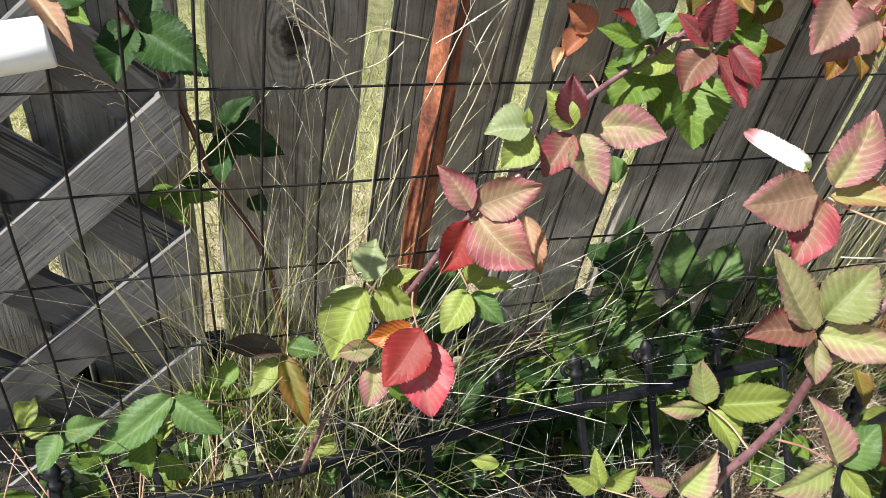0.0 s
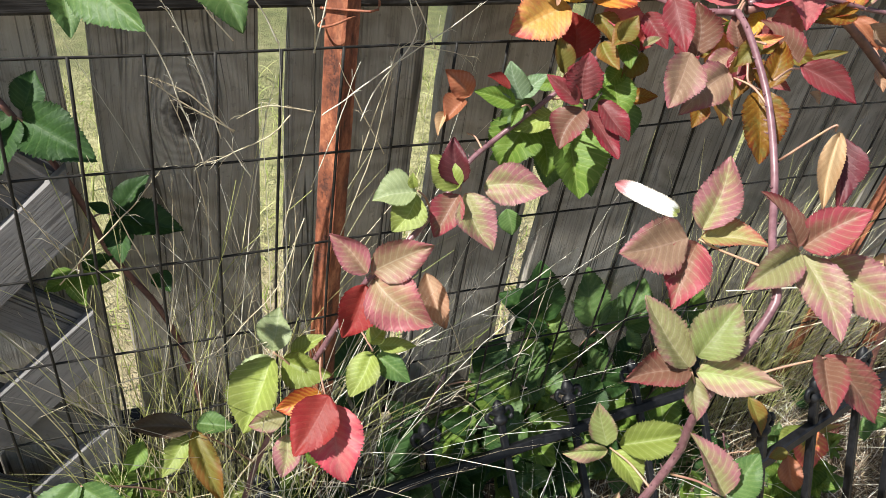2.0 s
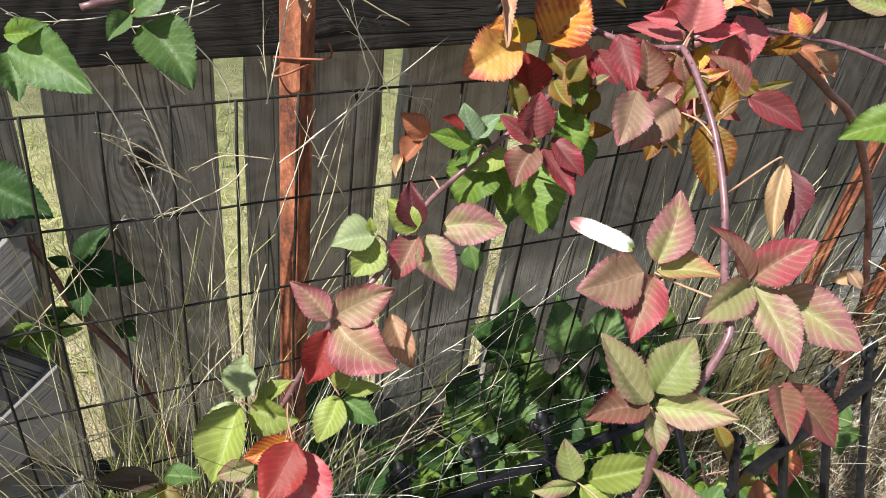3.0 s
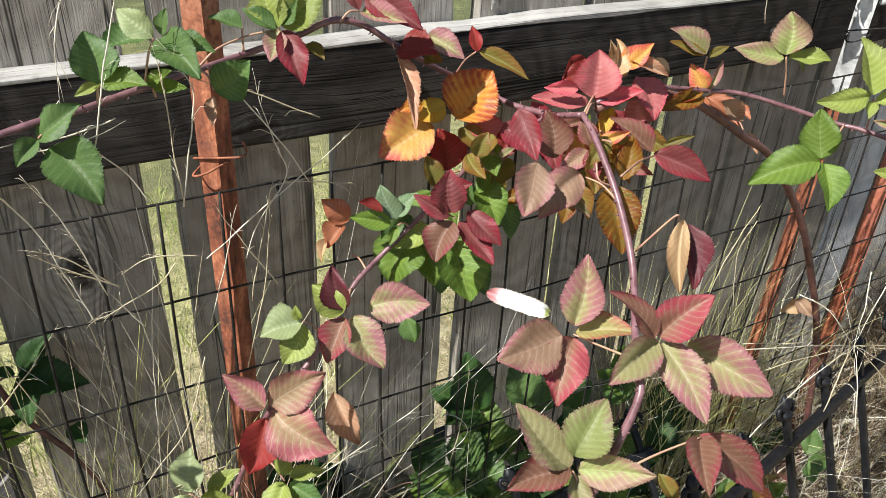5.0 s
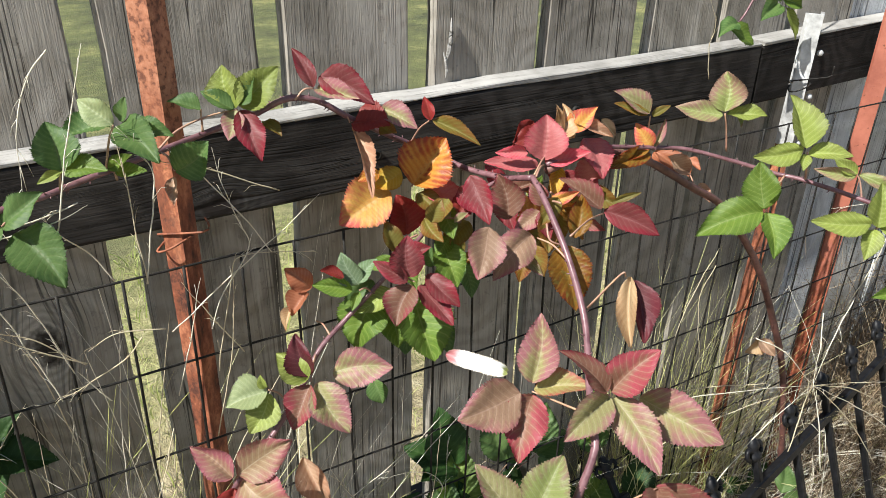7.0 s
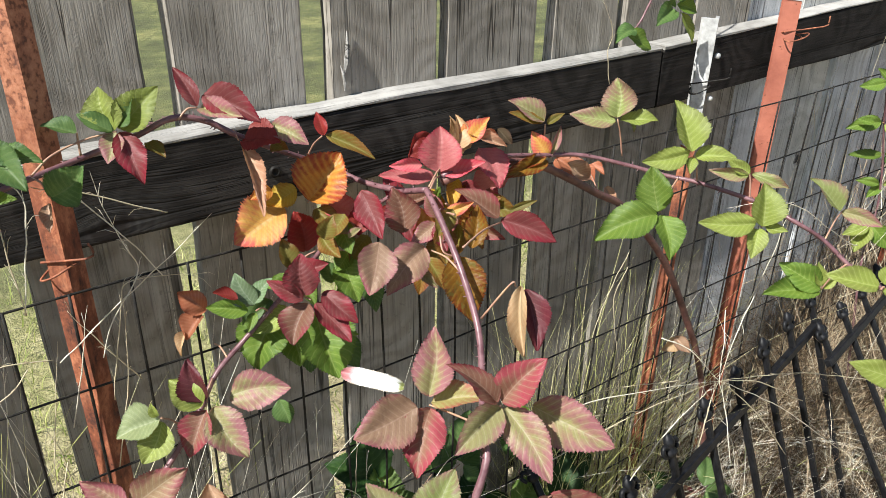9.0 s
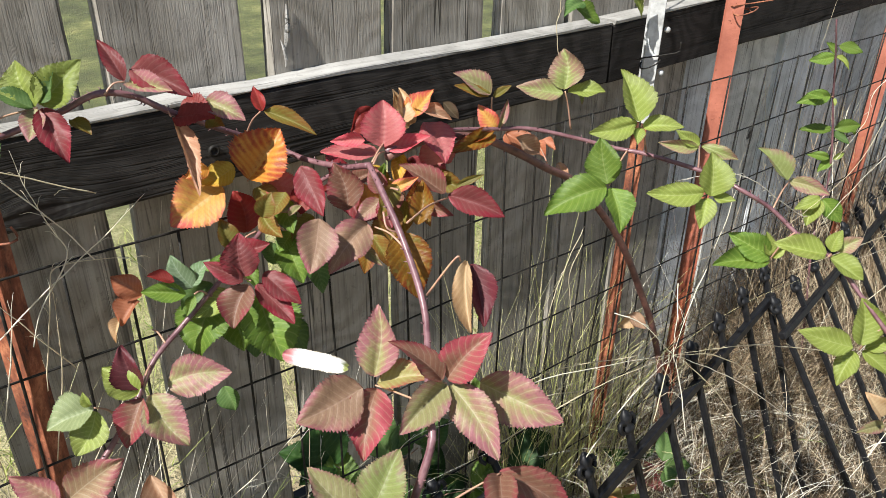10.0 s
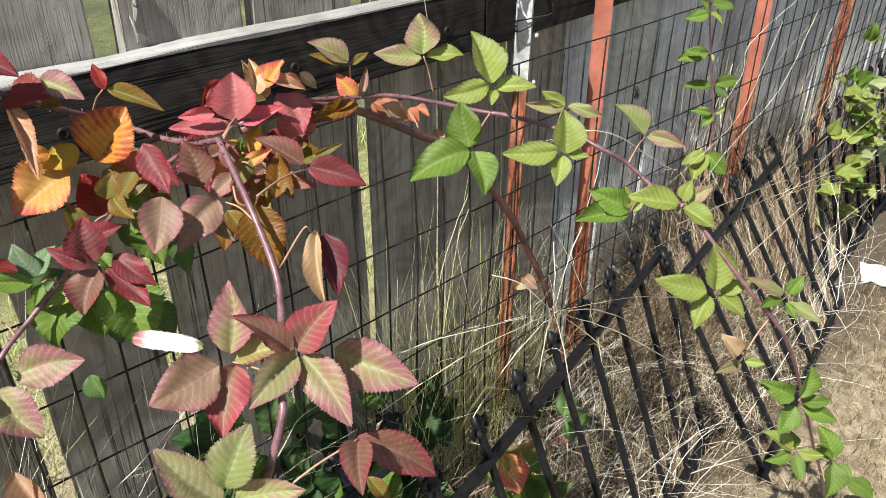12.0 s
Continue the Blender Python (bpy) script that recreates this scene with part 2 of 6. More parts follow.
def ground_material():
    m = Mat("dry_lawn", 0.95)
    v = m.coords("Object")
    a, b, c2 = m.noise(1.1, 4, 0.6, v), m.noise(24, 5, 0.7, v), m.noise(160, 3, 0.7, v)
    y = m.xyz(v)[1]
    straw = m.ramp(b, (0.32, (0.17, 0.12, 0.07)), (0.5, (0.4, 0.32, 0.2)), (0.7, (0.58, 0.49, 0.34)))
    lawn = m.ramp(b, (0.3, (0.16, 0.17, 0.06)), (0.5, (0.36, 0.34, 0.15)), (0.72, (0.56, 0.5, 0.28)))
    behind = m.math("MULTIPLY_ADD", y, 1.5, m.math("MULTIPLY_ADD", a, 2.4, -1.6))
    col = m.mix(m.ramp(behind, (0.1, (0, 0, 0)), (0.9, (1, 1, 1))), straw, lawn)
    patch = m.noise(2.6, 3, 0.6, v)
    green = m.ramp(m.math("MULTIPLY_ADD", patch, 1.1, m.math("MULTIPLY_ADD", b, 0.5, -0.3)), (0.3, (0.045, 0.06, 0.02)), (0.55, (0.13, 0.15, 0.045)), (0.75, (0.3, 0.29, 0.1)))
    col = m.mix(m.ramp(m.math("MULTIPLY_ADD", y, 0.5, m.math("MULTIPLY_ADD", a, 1.2, -1.1)), (0.1, (0, 0, 0)), (0.5, (1, 1, 1))), col, green)
    # dark strip along the fence: shade under the dead grass, put into the colour
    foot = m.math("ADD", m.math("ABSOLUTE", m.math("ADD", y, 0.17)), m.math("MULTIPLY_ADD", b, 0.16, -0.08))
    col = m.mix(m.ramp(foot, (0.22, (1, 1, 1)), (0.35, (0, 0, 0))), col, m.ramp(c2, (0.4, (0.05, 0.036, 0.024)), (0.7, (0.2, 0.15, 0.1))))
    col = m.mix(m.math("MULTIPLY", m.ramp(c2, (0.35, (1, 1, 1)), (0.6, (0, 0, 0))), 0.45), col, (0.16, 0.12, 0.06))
    m.color(col).bump(m.math("ADD", b, c2), 0.9, 0.02)
    return m.m


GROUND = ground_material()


# ---- mesh helpers ----
def obj(name, bm, material, smooth=False):
    me = bpy.data.meshes.new(name)
    bm.to_mesh(me)
    bm.free()
    if smooth:
        for p in me.polygons:
            p.use_smooth = True
    me.materials.append(material)
    return new(name, me)


def part(name, bm, material, parent, label="", smooth=False):
    """Links a bmesh as one mesh object under a thing or a part."""
    ob = obj(name, bm, material, smooth)
    ob.parent = parent
    if label:
        tagged(ob, label)
    return ob


def box(bm, lo, hi, bevel=0.0):
    v = [bm.verts.new((x, y, z)) for x in (lo[0], hi[0]) for y in (lo[1], hi[1]) for z in (lo[2], hi[2])]
    fs = [bm.faces.new([v[i] for i in q]) for q in ((0, 1, 3, 2), (4, 6, 7, 5), (0, 4, 5, 1), (2, 3, 7, 6), (0, 2, 6, 4), (1, 5, 7, 3))]
    if bevel:
        es = list({e for f in fs for e in f.edges})
        bmesh.ops.bevel(bm, geom=es, offset=bevel, segments=1, affect="EDGES")
    return bm


def plank(length, width, thick, axis="z", wobble=0.002, seed=0, bevel=0.003):
    """A plank from its base along an axis, with slightly uneven, worn edges."""
    bm = bmesh.new()
    rng = random.Random(seed)
    n = max(4, int(length / 0.09))
    ring = []
    for i in range(n + 1):
        s = i / n * length
        dl, dr = rng.uniform(-wobble, wobble), rng.uniform(-wobble, wobble)
        b = bevel * rng.uniform(0.6, 1.6)
        l, r, f, k = -width / 2 + dl, width / 2 + dr, 0.0 + rng.uniform(0, wobble * 0.5), thick
        pts = [(l + b, f), (r - b, f), (r, f + b), (r, k - b), (r - b, k), (l + b, k), (l, k - b), (l, f + b)]
        ring.append([bm.verts.new((x, y, s) if axis == "z" else (s, y, x)) for x, y in pts])
    for a, c in zip(ring, ring[1:]):
        for i in range(8):
            q = [a[i], a[(i + 1) % 8], c[(i + 1) % 8], c[i]]
            bm.faces.new(q if axis == "z" else q[::-1])
    bm.faces.new(ring[0][::-1] if axis == "z" else ring[0])
    bm.faces.new(ring[-1] if axis == "z" else ring[-1][::-1])
    return bm


def tube(bm, points, radius, sides=6, taper=1.0, cap=True):
    """A round rod along points; radius may be one number or one for each point."""
    pts = [Vector(p) for p in points]
    n = len(pts)
    rad = radius if isinstance(radius, (list, tuple)) else [radius * (1 + (taper - 1) * i / (n - 1)) for i in range(n)]
    up = Vector((0.31, 0.17, 0.93))
    rings = []
    for i, p in enumerate(pts):
        d = (pts[min(i + 1, n - 1)] - pts[max(i - 1, 0)]).normalized()
        a = d.cross(up)
        a = a.normalized() if a.length > 1e-3 else d.orthogonal().normalized()
        b = d.cross(a)
        rings.append([bm.verts.new(p + rad[i] * (a * math.cos(6.28319 * k / sides) + b * math.sin(6.28319 * k / sides))) for k in range(sides)])
    for r0, r1 in zip(rings, rings[1:]):
        for k in range(sides):
            bm.faces.new((r0[k], r0[(k + 1) % sides], r1[(k + 1) % sides], r1[k]))
    if cap and sides > 2:
        bm.faces.new(rings[0][::-1])
        bm.faces.new(rings[-1])
    return bm


def spline(points, steps=6):
    """A smooth line through the points."""
    p = [Vector(q) for q in points]
    p = [2 * p[0] - p[1]] + p + [2 * p[-1] - p[-2]]
    out = []
    for i in range(1, len(p) - 2):
        a, b, c, d = p[i - 1 : i + 3]
        for k in range(steps):
            t = k / steps
            out.append(0.5 * (2 * b + (c - a) * t + (2 * a - 5 * b + 4 * c - d) * t * t + (3 * b - a - 3 * c + d) * t ** 3))
    return out + [p[-2]]


def empty(name, x=0, y=0, z=0):
    ob = new(name)
    ob.location = (x, y, z)
    ob.empty_display_size = 0.05
    return ob


# ---- ground ----
def rise(x, y):
    """The ground's height."""
    return 0.02 * noise.noise((x * 1.7, y * 1.7, 0)) + 0.006 * noise.noise((x * 9, y * 9, 3))


def build_ground():
    bm = bmesh.new()
    xs = [-400, -60, -15, -5] + [-3 + 0.12 * i for i in range(76)] + [8, 18, 60, 400]
    ys = [-400, -60, -12, -4] + [-2 + 0.12 * i for i in range(46)] + [6, 14, 50, 400]
    grid = [[bm.verts.new((x, y, rise(x, y) if abs(x) < 7 and abs(y) < 5 else 0)) for x in xs] for y in ys]
    for a, b in zip(grid, grid[1:]):
        for i in range(len(xs) - 1):
            bm.faces.new((a[i], a[i + 1], b[i + 1], b[i]))
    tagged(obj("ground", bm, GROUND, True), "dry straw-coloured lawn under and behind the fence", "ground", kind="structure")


build_ground()

# ---- wooden fence ----
fence = tagged(empty("wooden_fence", 0.3, 0.02, 0), "weathered grey wooden picket fence with a dark rail", "fence")
EDGES = [(-1.17, -1.03), (-1.005, -0.862), (-0.84, -0.7), (-0.675, -0.535), (-0.515, -0.372), (-0.352, -0.203), (-0.168, -0.023), (0.0, 0.146), (0.171, 0.32),
         (0.335, 0.484), (0.508, 0.638), (0.654, 0.797)]
EDGES = [(-1.17 - 0.165 * i, -1.03 - 0.165 * i) for i in range(14, 0, -1)] + EDGES
x = 0.806
while x < 6.5:
    w = 0.142 + 0.006 * noise.noise((x * 9, 0, 0))
    EDGES.append((x, x + w))
    x += w + 0.009 + 0.008 * abs(noise.noise((x * 5, 4, 0)))
for i, (a, b) in enumerate(EDGES):
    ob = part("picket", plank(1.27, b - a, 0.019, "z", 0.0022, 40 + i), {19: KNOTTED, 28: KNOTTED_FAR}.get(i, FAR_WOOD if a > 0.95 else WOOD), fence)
    lean = math.sin(i * 2.7) * 0.25
    ob.matrix_basis = pose((a + b) / 2 - 0.3, -0.02 + 0.003 * math.sin(i * 1.9), 0.01, 0, lean, 0)
for i, (a, b, zl, zr) in enumerate(((-3.6, -1.302, 0.838, 0.838), (-1.3, 0.698, 0.838, 0.842), (0.703, 3.1, 0.841, 0.905), (3.105, 6.4, 0.905, 0.91))):
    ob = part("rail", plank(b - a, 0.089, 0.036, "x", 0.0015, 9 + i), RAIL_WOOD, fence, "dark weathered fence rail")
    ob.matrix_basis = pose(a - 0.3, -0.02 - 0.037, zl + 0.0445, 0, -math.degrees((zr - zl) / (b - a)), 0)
    # thin pale cap: the rail's sunlit top, put into the colour
    top = part("rail_top", plank(b - a - 0.004, 0.0045, 0.037, "x", 0.0014, 19 + i, 0.001), PALE_WOOD, ob, "upper edge painted pale for sunlight")
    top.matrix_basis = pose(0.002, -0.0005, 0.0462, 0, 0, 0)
for i, (a, b) in enumerate(((-3.6, -1.305), (-1.3, 1.2), (1.205, 3.6), (3.605, 6.4))):
    ob = part("rail", plank(b - a, 0.089, 0.036, "x", 0.0015, 29 + i), RAIL_WOOD, fence, "dark weathered fence rail")
    ob.matrix_basis = pose(a - 0.3, -0.02 + 0.0215, 0.22, 0, 0, 0)

for x, z, w, h, turn, wood, name in ((0.193, 0.982, 0.006, 0.05, 8, PALE_WOOD, "splinter"), (0.188, 0.955, 0.004, 0.03, -6, PALE_WOOD, "splinter")):
    bm = bmesh.new()
    tube(bm, [(0, 0, -h / 2), (0.001, -0.002, -h / 5), (0.0, -0.003, h / 6), (-0.001, -0.001, h / 2)], [w * 0.15, w * 0.5, w * 0.45, w * 0.1], 5)
    ob = part(name, bm, wood, fence, "pale torn splinter on the picket face")
    ob.matrix_basis = pose(x - 0.3, -0.02 - 0.002, z, 0, turn, 0)
for x, z in ((0.081, 0.877), (0.36, 0.885), (0.62, 0.883)):
    bm = bmesh.new()
    prof = [(0.0, -0.001), (0.003, -0.001), (0.0035, -0.003), (0.0058, -0.003), (0.0062, 0.0005), (0.0062, 0.002)]
    rings = [[bm.verts.new((r * math.cos(0.5236 * k), y, r * math.sin(0.5236 * k))) for k in range(12)] for r, y in prof[1:]]
    for p, q in zip(rings, rings[1:]):
        for k in range(12):
            bm.faces.new((p[k], p[(k + 1) % 12], q[(k + 1) % 12], q[k]))
    bm.faces.new(rings[0])
    bmesh.ops.recalc_face_normals(bm, faces=bm.faces[:])
    ob = part("bolt_head", bm, WIRE, fence, "small dark bolt in the rail", True)
    ob.location = (x - 0.3, -0.02 - 0.0375, z)


# ---- steel fence posts ----
def steel_post(x, y, top, width, tilt, material, label, paint=None, turn=0):
    """A T-section post with studs along its face."""
    ob = empty("fence_post", x, y, 0)
    ob.rotation_euler = (0, radians(tilt), radians(turn))
    tagged(ob, label, "fence post", "posts of the wire fence")
    h = width / 2
    bm = bmesh.new()
    prof = [(0, 0), (h, 1.25 * h), (h, 1.25 * h + 0.005), (0, 0.0055), (-h * 1.1, 0.85 * h + 0.005), (-h * 1.1, 0.85 * h)]
    rings = []
    for i in range(25):
        z = -0.02 + (top + 0.02) * i / 24
        j = 0.0007 * noise.noise((x * 5, 0, z * 30))
        rings.append([bm.verts.new((px * (1 + 8 * j) + j, py + j, z)) for px, py in prof])
    for a, b in zip(rings, rings[1:]):
        for k in range(6):
            bm.faces.new((a[k], a[(k + 1) % 6], b[(k + 1) % 6], b[k]))
    bm.faces.new(rings[0][::-1])
    bm.faces.new(rings[-1])
    bmesh.ops.recalc_face_normals(bm, faces=bm.faces[:])
    part("shaft", bm, material, ob)
    if paint:
        bm = bmesh.new()
        rings = []
        for i in range(9):
            z = paint + (top + 0.001 - paint) * i / 8
            rings.append([bm.verts.new((px * 1.05, py + (-0.0012 if n in (0, 1, 5) else 0.0012), z + (0.012 * noise.noise((px * 90, 3, 0)) if i == 0 else 0))) for n, (px, py) in enumerate(prof)])
        for a, b in zip(rings, rings[1:]):
            for k in range(6):
                bm.faces.new((a[k], a[(k + 1) % 6], b[(k + 1) % 6], b[k]))
        bm.faces.new(rings[-1])
        bmesh.ops.recalc_face_normals(bm, faces=bm.faces[:])
        part("painted_top", bm, WHITE_PAINT, ob, "chipped white-painted top")
        for z in (0.79, 0.862, 0.925) if paint < 0.9 else ():
            bm = bmesh.new()
            bmesh.ops.create_icosphere(bm, subdivisions=2, radius=0.0045, matrix=Matrix.Translation((h + 0.001, 0.7 * h - 0.004, z)))
            part("bolt", bm, WHITE_PAINT, ob, "small cream bolt head", True)
    return ob


steel_post(-0.15, -0.09, 1.12, 0.029, 0.4, RUST, "rusty orange steel fence post against the pickets", None, -10)
steel_post(0.73, -0.09, 0.978, 0.027, 0.6, RUST, "rusty steel post with a white-painted top", 0.785, -16)
steel_post(0.968, -0.085, 1.042, 0.038, -0.4, RUST_RED, "red-primed rusty steel post with a white-painted tip", 0.982, -18)
steel_post(1.6, -0.085, 1.0, 0.04, -0.6, RUST_RED, "red-primed rusty steel fence post", None, -20)
steel_post(2.1, -0.085, 1.0, 0.04, 0, RUST, "rusty steel fence post far along the fence")

# ---- wire mesh ----
wire = tagged(empty("wire_mesh_fence", 0.3, -0.104, 0.4), "dark welded wire mesh with oblong openings", "wire fence")
XW0, XW1 = -1.0, 4.6


def wy(x, z):
    """The mesh bulges a little."""
    return -0.104 + 0.006 * noise.noise((x * 4, z * 3, 0))


def wz(x, z):
    return z + 0.004 * noise.noise((x * 3, z, 7))


def wx(x, z):
    return x + 0.006 * noise.noise((x * 2, z * 4, 2))


WROWS = [0.832 - 0.1035 * i for i in range(8)]
for z in WROWS:
    bm = bmesh.new()
    n = 110
    tube(bm, [(XW0 + (XW1 - XW0) * i / n - 0.3, wy(XW0 + (XW1 - XW0) * i / n, z) + 0.104, wz(XW0 + (XW1 - XW0) * i / n, z) - 0.4) for i in range(n + 1)], 0.0013, 5)
    part("horizontal_wire", bm, WIRE, wire, smooth=True)
k = 0
while -0.366 - 0.0535 * 11 + 0.0535 * k < XW1:
    x = -0.366 - 0.0535 * 11 + 0.0535 * k
    bm = bmesh.new()
    tube(bm, [(wx(x, z) - 0.3, wy(x, z) + 0.1025, z - 0.4) for z in [0.834 - 0.0518 * i for i in range(16)]], 0.0015, 5)
    part("vertical_wire", bm, WIRE, wire, smooth=True)
    k += 1


# ---- iron panels ----
def finial(bm, x, z):
    """A small cast spear with a collar and two curled leaves."""
    prof = [(0.006, 0), (0.0105, 0.005), (0.0105, 0.01), (0.006, 0.014), (0.0095, 0.02), (0.0095, 0.025), (0.006, 0.032), (0.001, 0.036)]
    rings = []
    for r, h in prof:
        rings.append([bm.verts.new((x + r * math.cos(6.28319 * k / 7), r * 0.8 * math.sin(6.28319 * k / 7), z + h)) for k in range(7)])
    for a, b in zip(rings, rings[1:]):
        for k in range(7):
            bm.faces.new((a[k], a[(k + 1) % 7], b[(k + 1) % 7], b[k]))
    for s in (-1, 1):
        tube(bm, spline([(x, 0, z + 0.012), (x + s * 0.014, 0, z + 0.022), (x + s * 0.019, 0, z + 0.014), (x + s * 0.014, 0, z + 0.006)], 3), 0.0035, 5)
    return bm


def iron_panel(x, y, z, length, bars, height, lean, turn, roll, rail_at=0.045):
    """A low garden panel of square bars with spear tops between two rails; its origin is the foot of its first bar."""
    ob = empty("iron_fence_panel")
    ob.matrix_world = pose(x, y, z, 0, 0, turn) @ pose(0, 0, 0, -lean, -roll, 0)
    tagged(ob, "low black iron fence panel leaning on dead grass", "iron fence", "iron fence panels")
    for zz in (0.02, height - rail_at):
        bm = box(bmesh.new(), (-0.02, -0.0065, zz - 0.007), (length + 0.02, 0.0065, zz + 0.007), 0.002)
        part("iron_rail", bm, IRON, ob)
    for i in range(bars):
        u = length * i / (bars - 1)
        b = part("iron_bar", box(bmesh.new(), (u - 0.0048, -0.0048, -0.01), (u + 0.0048, 0.0048, height), 0.0014), IRON, ob)
        part("finial", finial(bmesh.new(), u, height - 0.008), IRON, b, smooth=True)
    return ob


iron_panel(-0.739, -0.33, -0.036, 1.177, 12, 0.33, 36, 0, 5.2)
iron_panel(0.333, -0.515, 0.0, 0.75, 8, 0.49, 21, 12, 0)
iron_panel(1.07, -0.49, 0.0, 0.733, 8, 0.49, 33, 10.7, 0)
iron_panel(1.72, -0.312, 0.01, 1.44, 13, 0.45, 18, 7, 0)


# ---- lattice beside the pickets ----
def lattice_panel():
    root = tagged(empty("lattice_panel", -0.68, -0.045, 0.45), "weathered grey diagonal wooden lattice panel by the pickets", "lattice")
    x0, x1, pitch, tall, k = -0.98, -0.381, 0.171, 0.072, 0.93
    for layer, (y0, slope) in enumerate(((-0.056, k), (-0.042, -k))):
        turn = Matrix.Rotation(-math.atan(slope), 3, "Y")
        for n in range(-4, 5):
            top = (0.709 if layer == 0 else 0.688) + pitch * n      # upper edge at the cut end x1
            rings = []
            for i in range(13):
                x = x0 + (x1 - x0) * i / 12
                hi = top + slope * (x - x1)
                if hi - tall < 0.06 or hi > 0.79:
                    continue
                j = 0.0012 * noise.noise((x * 40, n, layer))
                rings.append([(x, yy, zz) for yy, zz in ((y0, hi + j), (y0, hi - tall + j), (y0 + 0.0125, hi - tall + j), (y0 + 0.0125, hi + j))])
            if len(rings) < 2:
                continue
            at = Vector(rings[0][0])
            bm = bmesh.new()
            rings = [[bm.verts.new(turn.inverted() @ (Vector(p) - at)) for p in ring] for ring in rings]
            for p, q in zip(rings, rings[1:]):
                for i in range(4):
                    bm.faces.new((p[i], p[(i + 1) % 4], q[(i + 1) % 4], q[i]))
            bm.faces.new(rings[0][::-1])
            bm.faces.new(rings[-1])
            bmesh.ops.recalc_face_normals(bm, faces=bm.faces[:])
            ob = part("lath", bm, LATH_WOOD, root)
            ob.matrix_basis = Matrix.Translation(at - root.location) @ turn.to_4x4()
    return root


lattice_panel()


# ---- small fittings ----
def pipe_end():
    """A short white plastic pipe with a hollow end."""
    bm = bmesh.new()
    prof = [(0.0, 0.0132), (0.0, 0.0153), (-0.002, 0.0159), (-0.02, 0.016), (-0.2, 0.0172), (-0.2, 0.0145), (-0.01, 0.013)]
    rings = [[bm.verts.new((x, r * math.cos(6.28319 * k / 24), r * math.sin(6.28319 * k / 24))) for k in range(24)] for x, r in prof]
    for a, b in zip(rings, rings[1:] + rings[:1]):
        for k in range(24):
            bm.faces.new((a[k], a[(k + 1) % 24], b[(k + 1) % 24], b[k]))
    bmesh.ops.recalc_face_normals(bm, faces=bm.faces[:])
    ob = obj("plastic_pipe", bm, WHITE_PLASTIC, True)
    ob.matrix_world = pose(-0.453, -0.2, 0.823, 0, -6, 8)
    return tagged(ob, "white plastic pipe end sticking out over the lattice", "pipe")


pipe_end()


def wire_tie(x, y, z, reach, material, label):
    """Wire wound round a post, with a twisted tail."""
    pts = []
    for i in range(40):
        a = i / 40 * 6.28319 * 2.4
        pts.append((reach * (0.95 + 0.12 * math.sin(2.3 * a)) * math.cos(a), 0.007 + 0.85 * reach * math.sin(a), -0.006 + 0.0045 * i / 10 + 0.004 * math.sin(a * 1.5)))
    pts = pts[:24]
    pts += [(reach * 1.3, -0.02, 0.016), (reach * 1.7, -0.022, 0.022), (reach * 1.5, -0.024, 0.032)]
    bm = tube(bmesh.new(), spline(pts, 2), 0.0011, 5)
    ob = obj("wire_tie", bm, material, True)
    ob.location = (x, y, z)
    tagged(ob, label, "wire tie", "ties on the posts")


wire_tie(-0.15, -0.09, 0.85, 0.0155, RUST, "rusty wire tie wound round the post")
wire_tie(0.966, -0.09, 0.928, 0.021, RUST, "rusty wire tie wound round the red post")
wire_tie(0.73, -0.094, 0.88, 0.016, WIRE, "dark wire tie wound round the white post")


def paper_scrap():
    bm = bmesh.new()
    g = [[bm.verts.new((0.011 * i + 0.003 * noise.noise((i, j, 1)), 0.011 * j + 0.003 * noise.noise((i, j, 5)), 0.012 + 0.01 * noise.noise((i * 0.4, j * 0.4, 2)))) for i in range(11)] for j in range(7)]
    for p, q in zip(g, g[1:]):
        for i in range(10):
            bm.faces.new((p[i], p[i + 1], q[i + 1], q[i]))
    ob = obj("paper_scrap", bm, WHITE_PLASTIC, True)
    ob.location = (1.95, -0.41, rise(1.95, -0.41) + 0.002)
    ob.rotation_euler = (0, 0, 0.4)
    tagged(ob, "crumpled white paper scrap lying on dry grass", "paper")


paper_scrap()


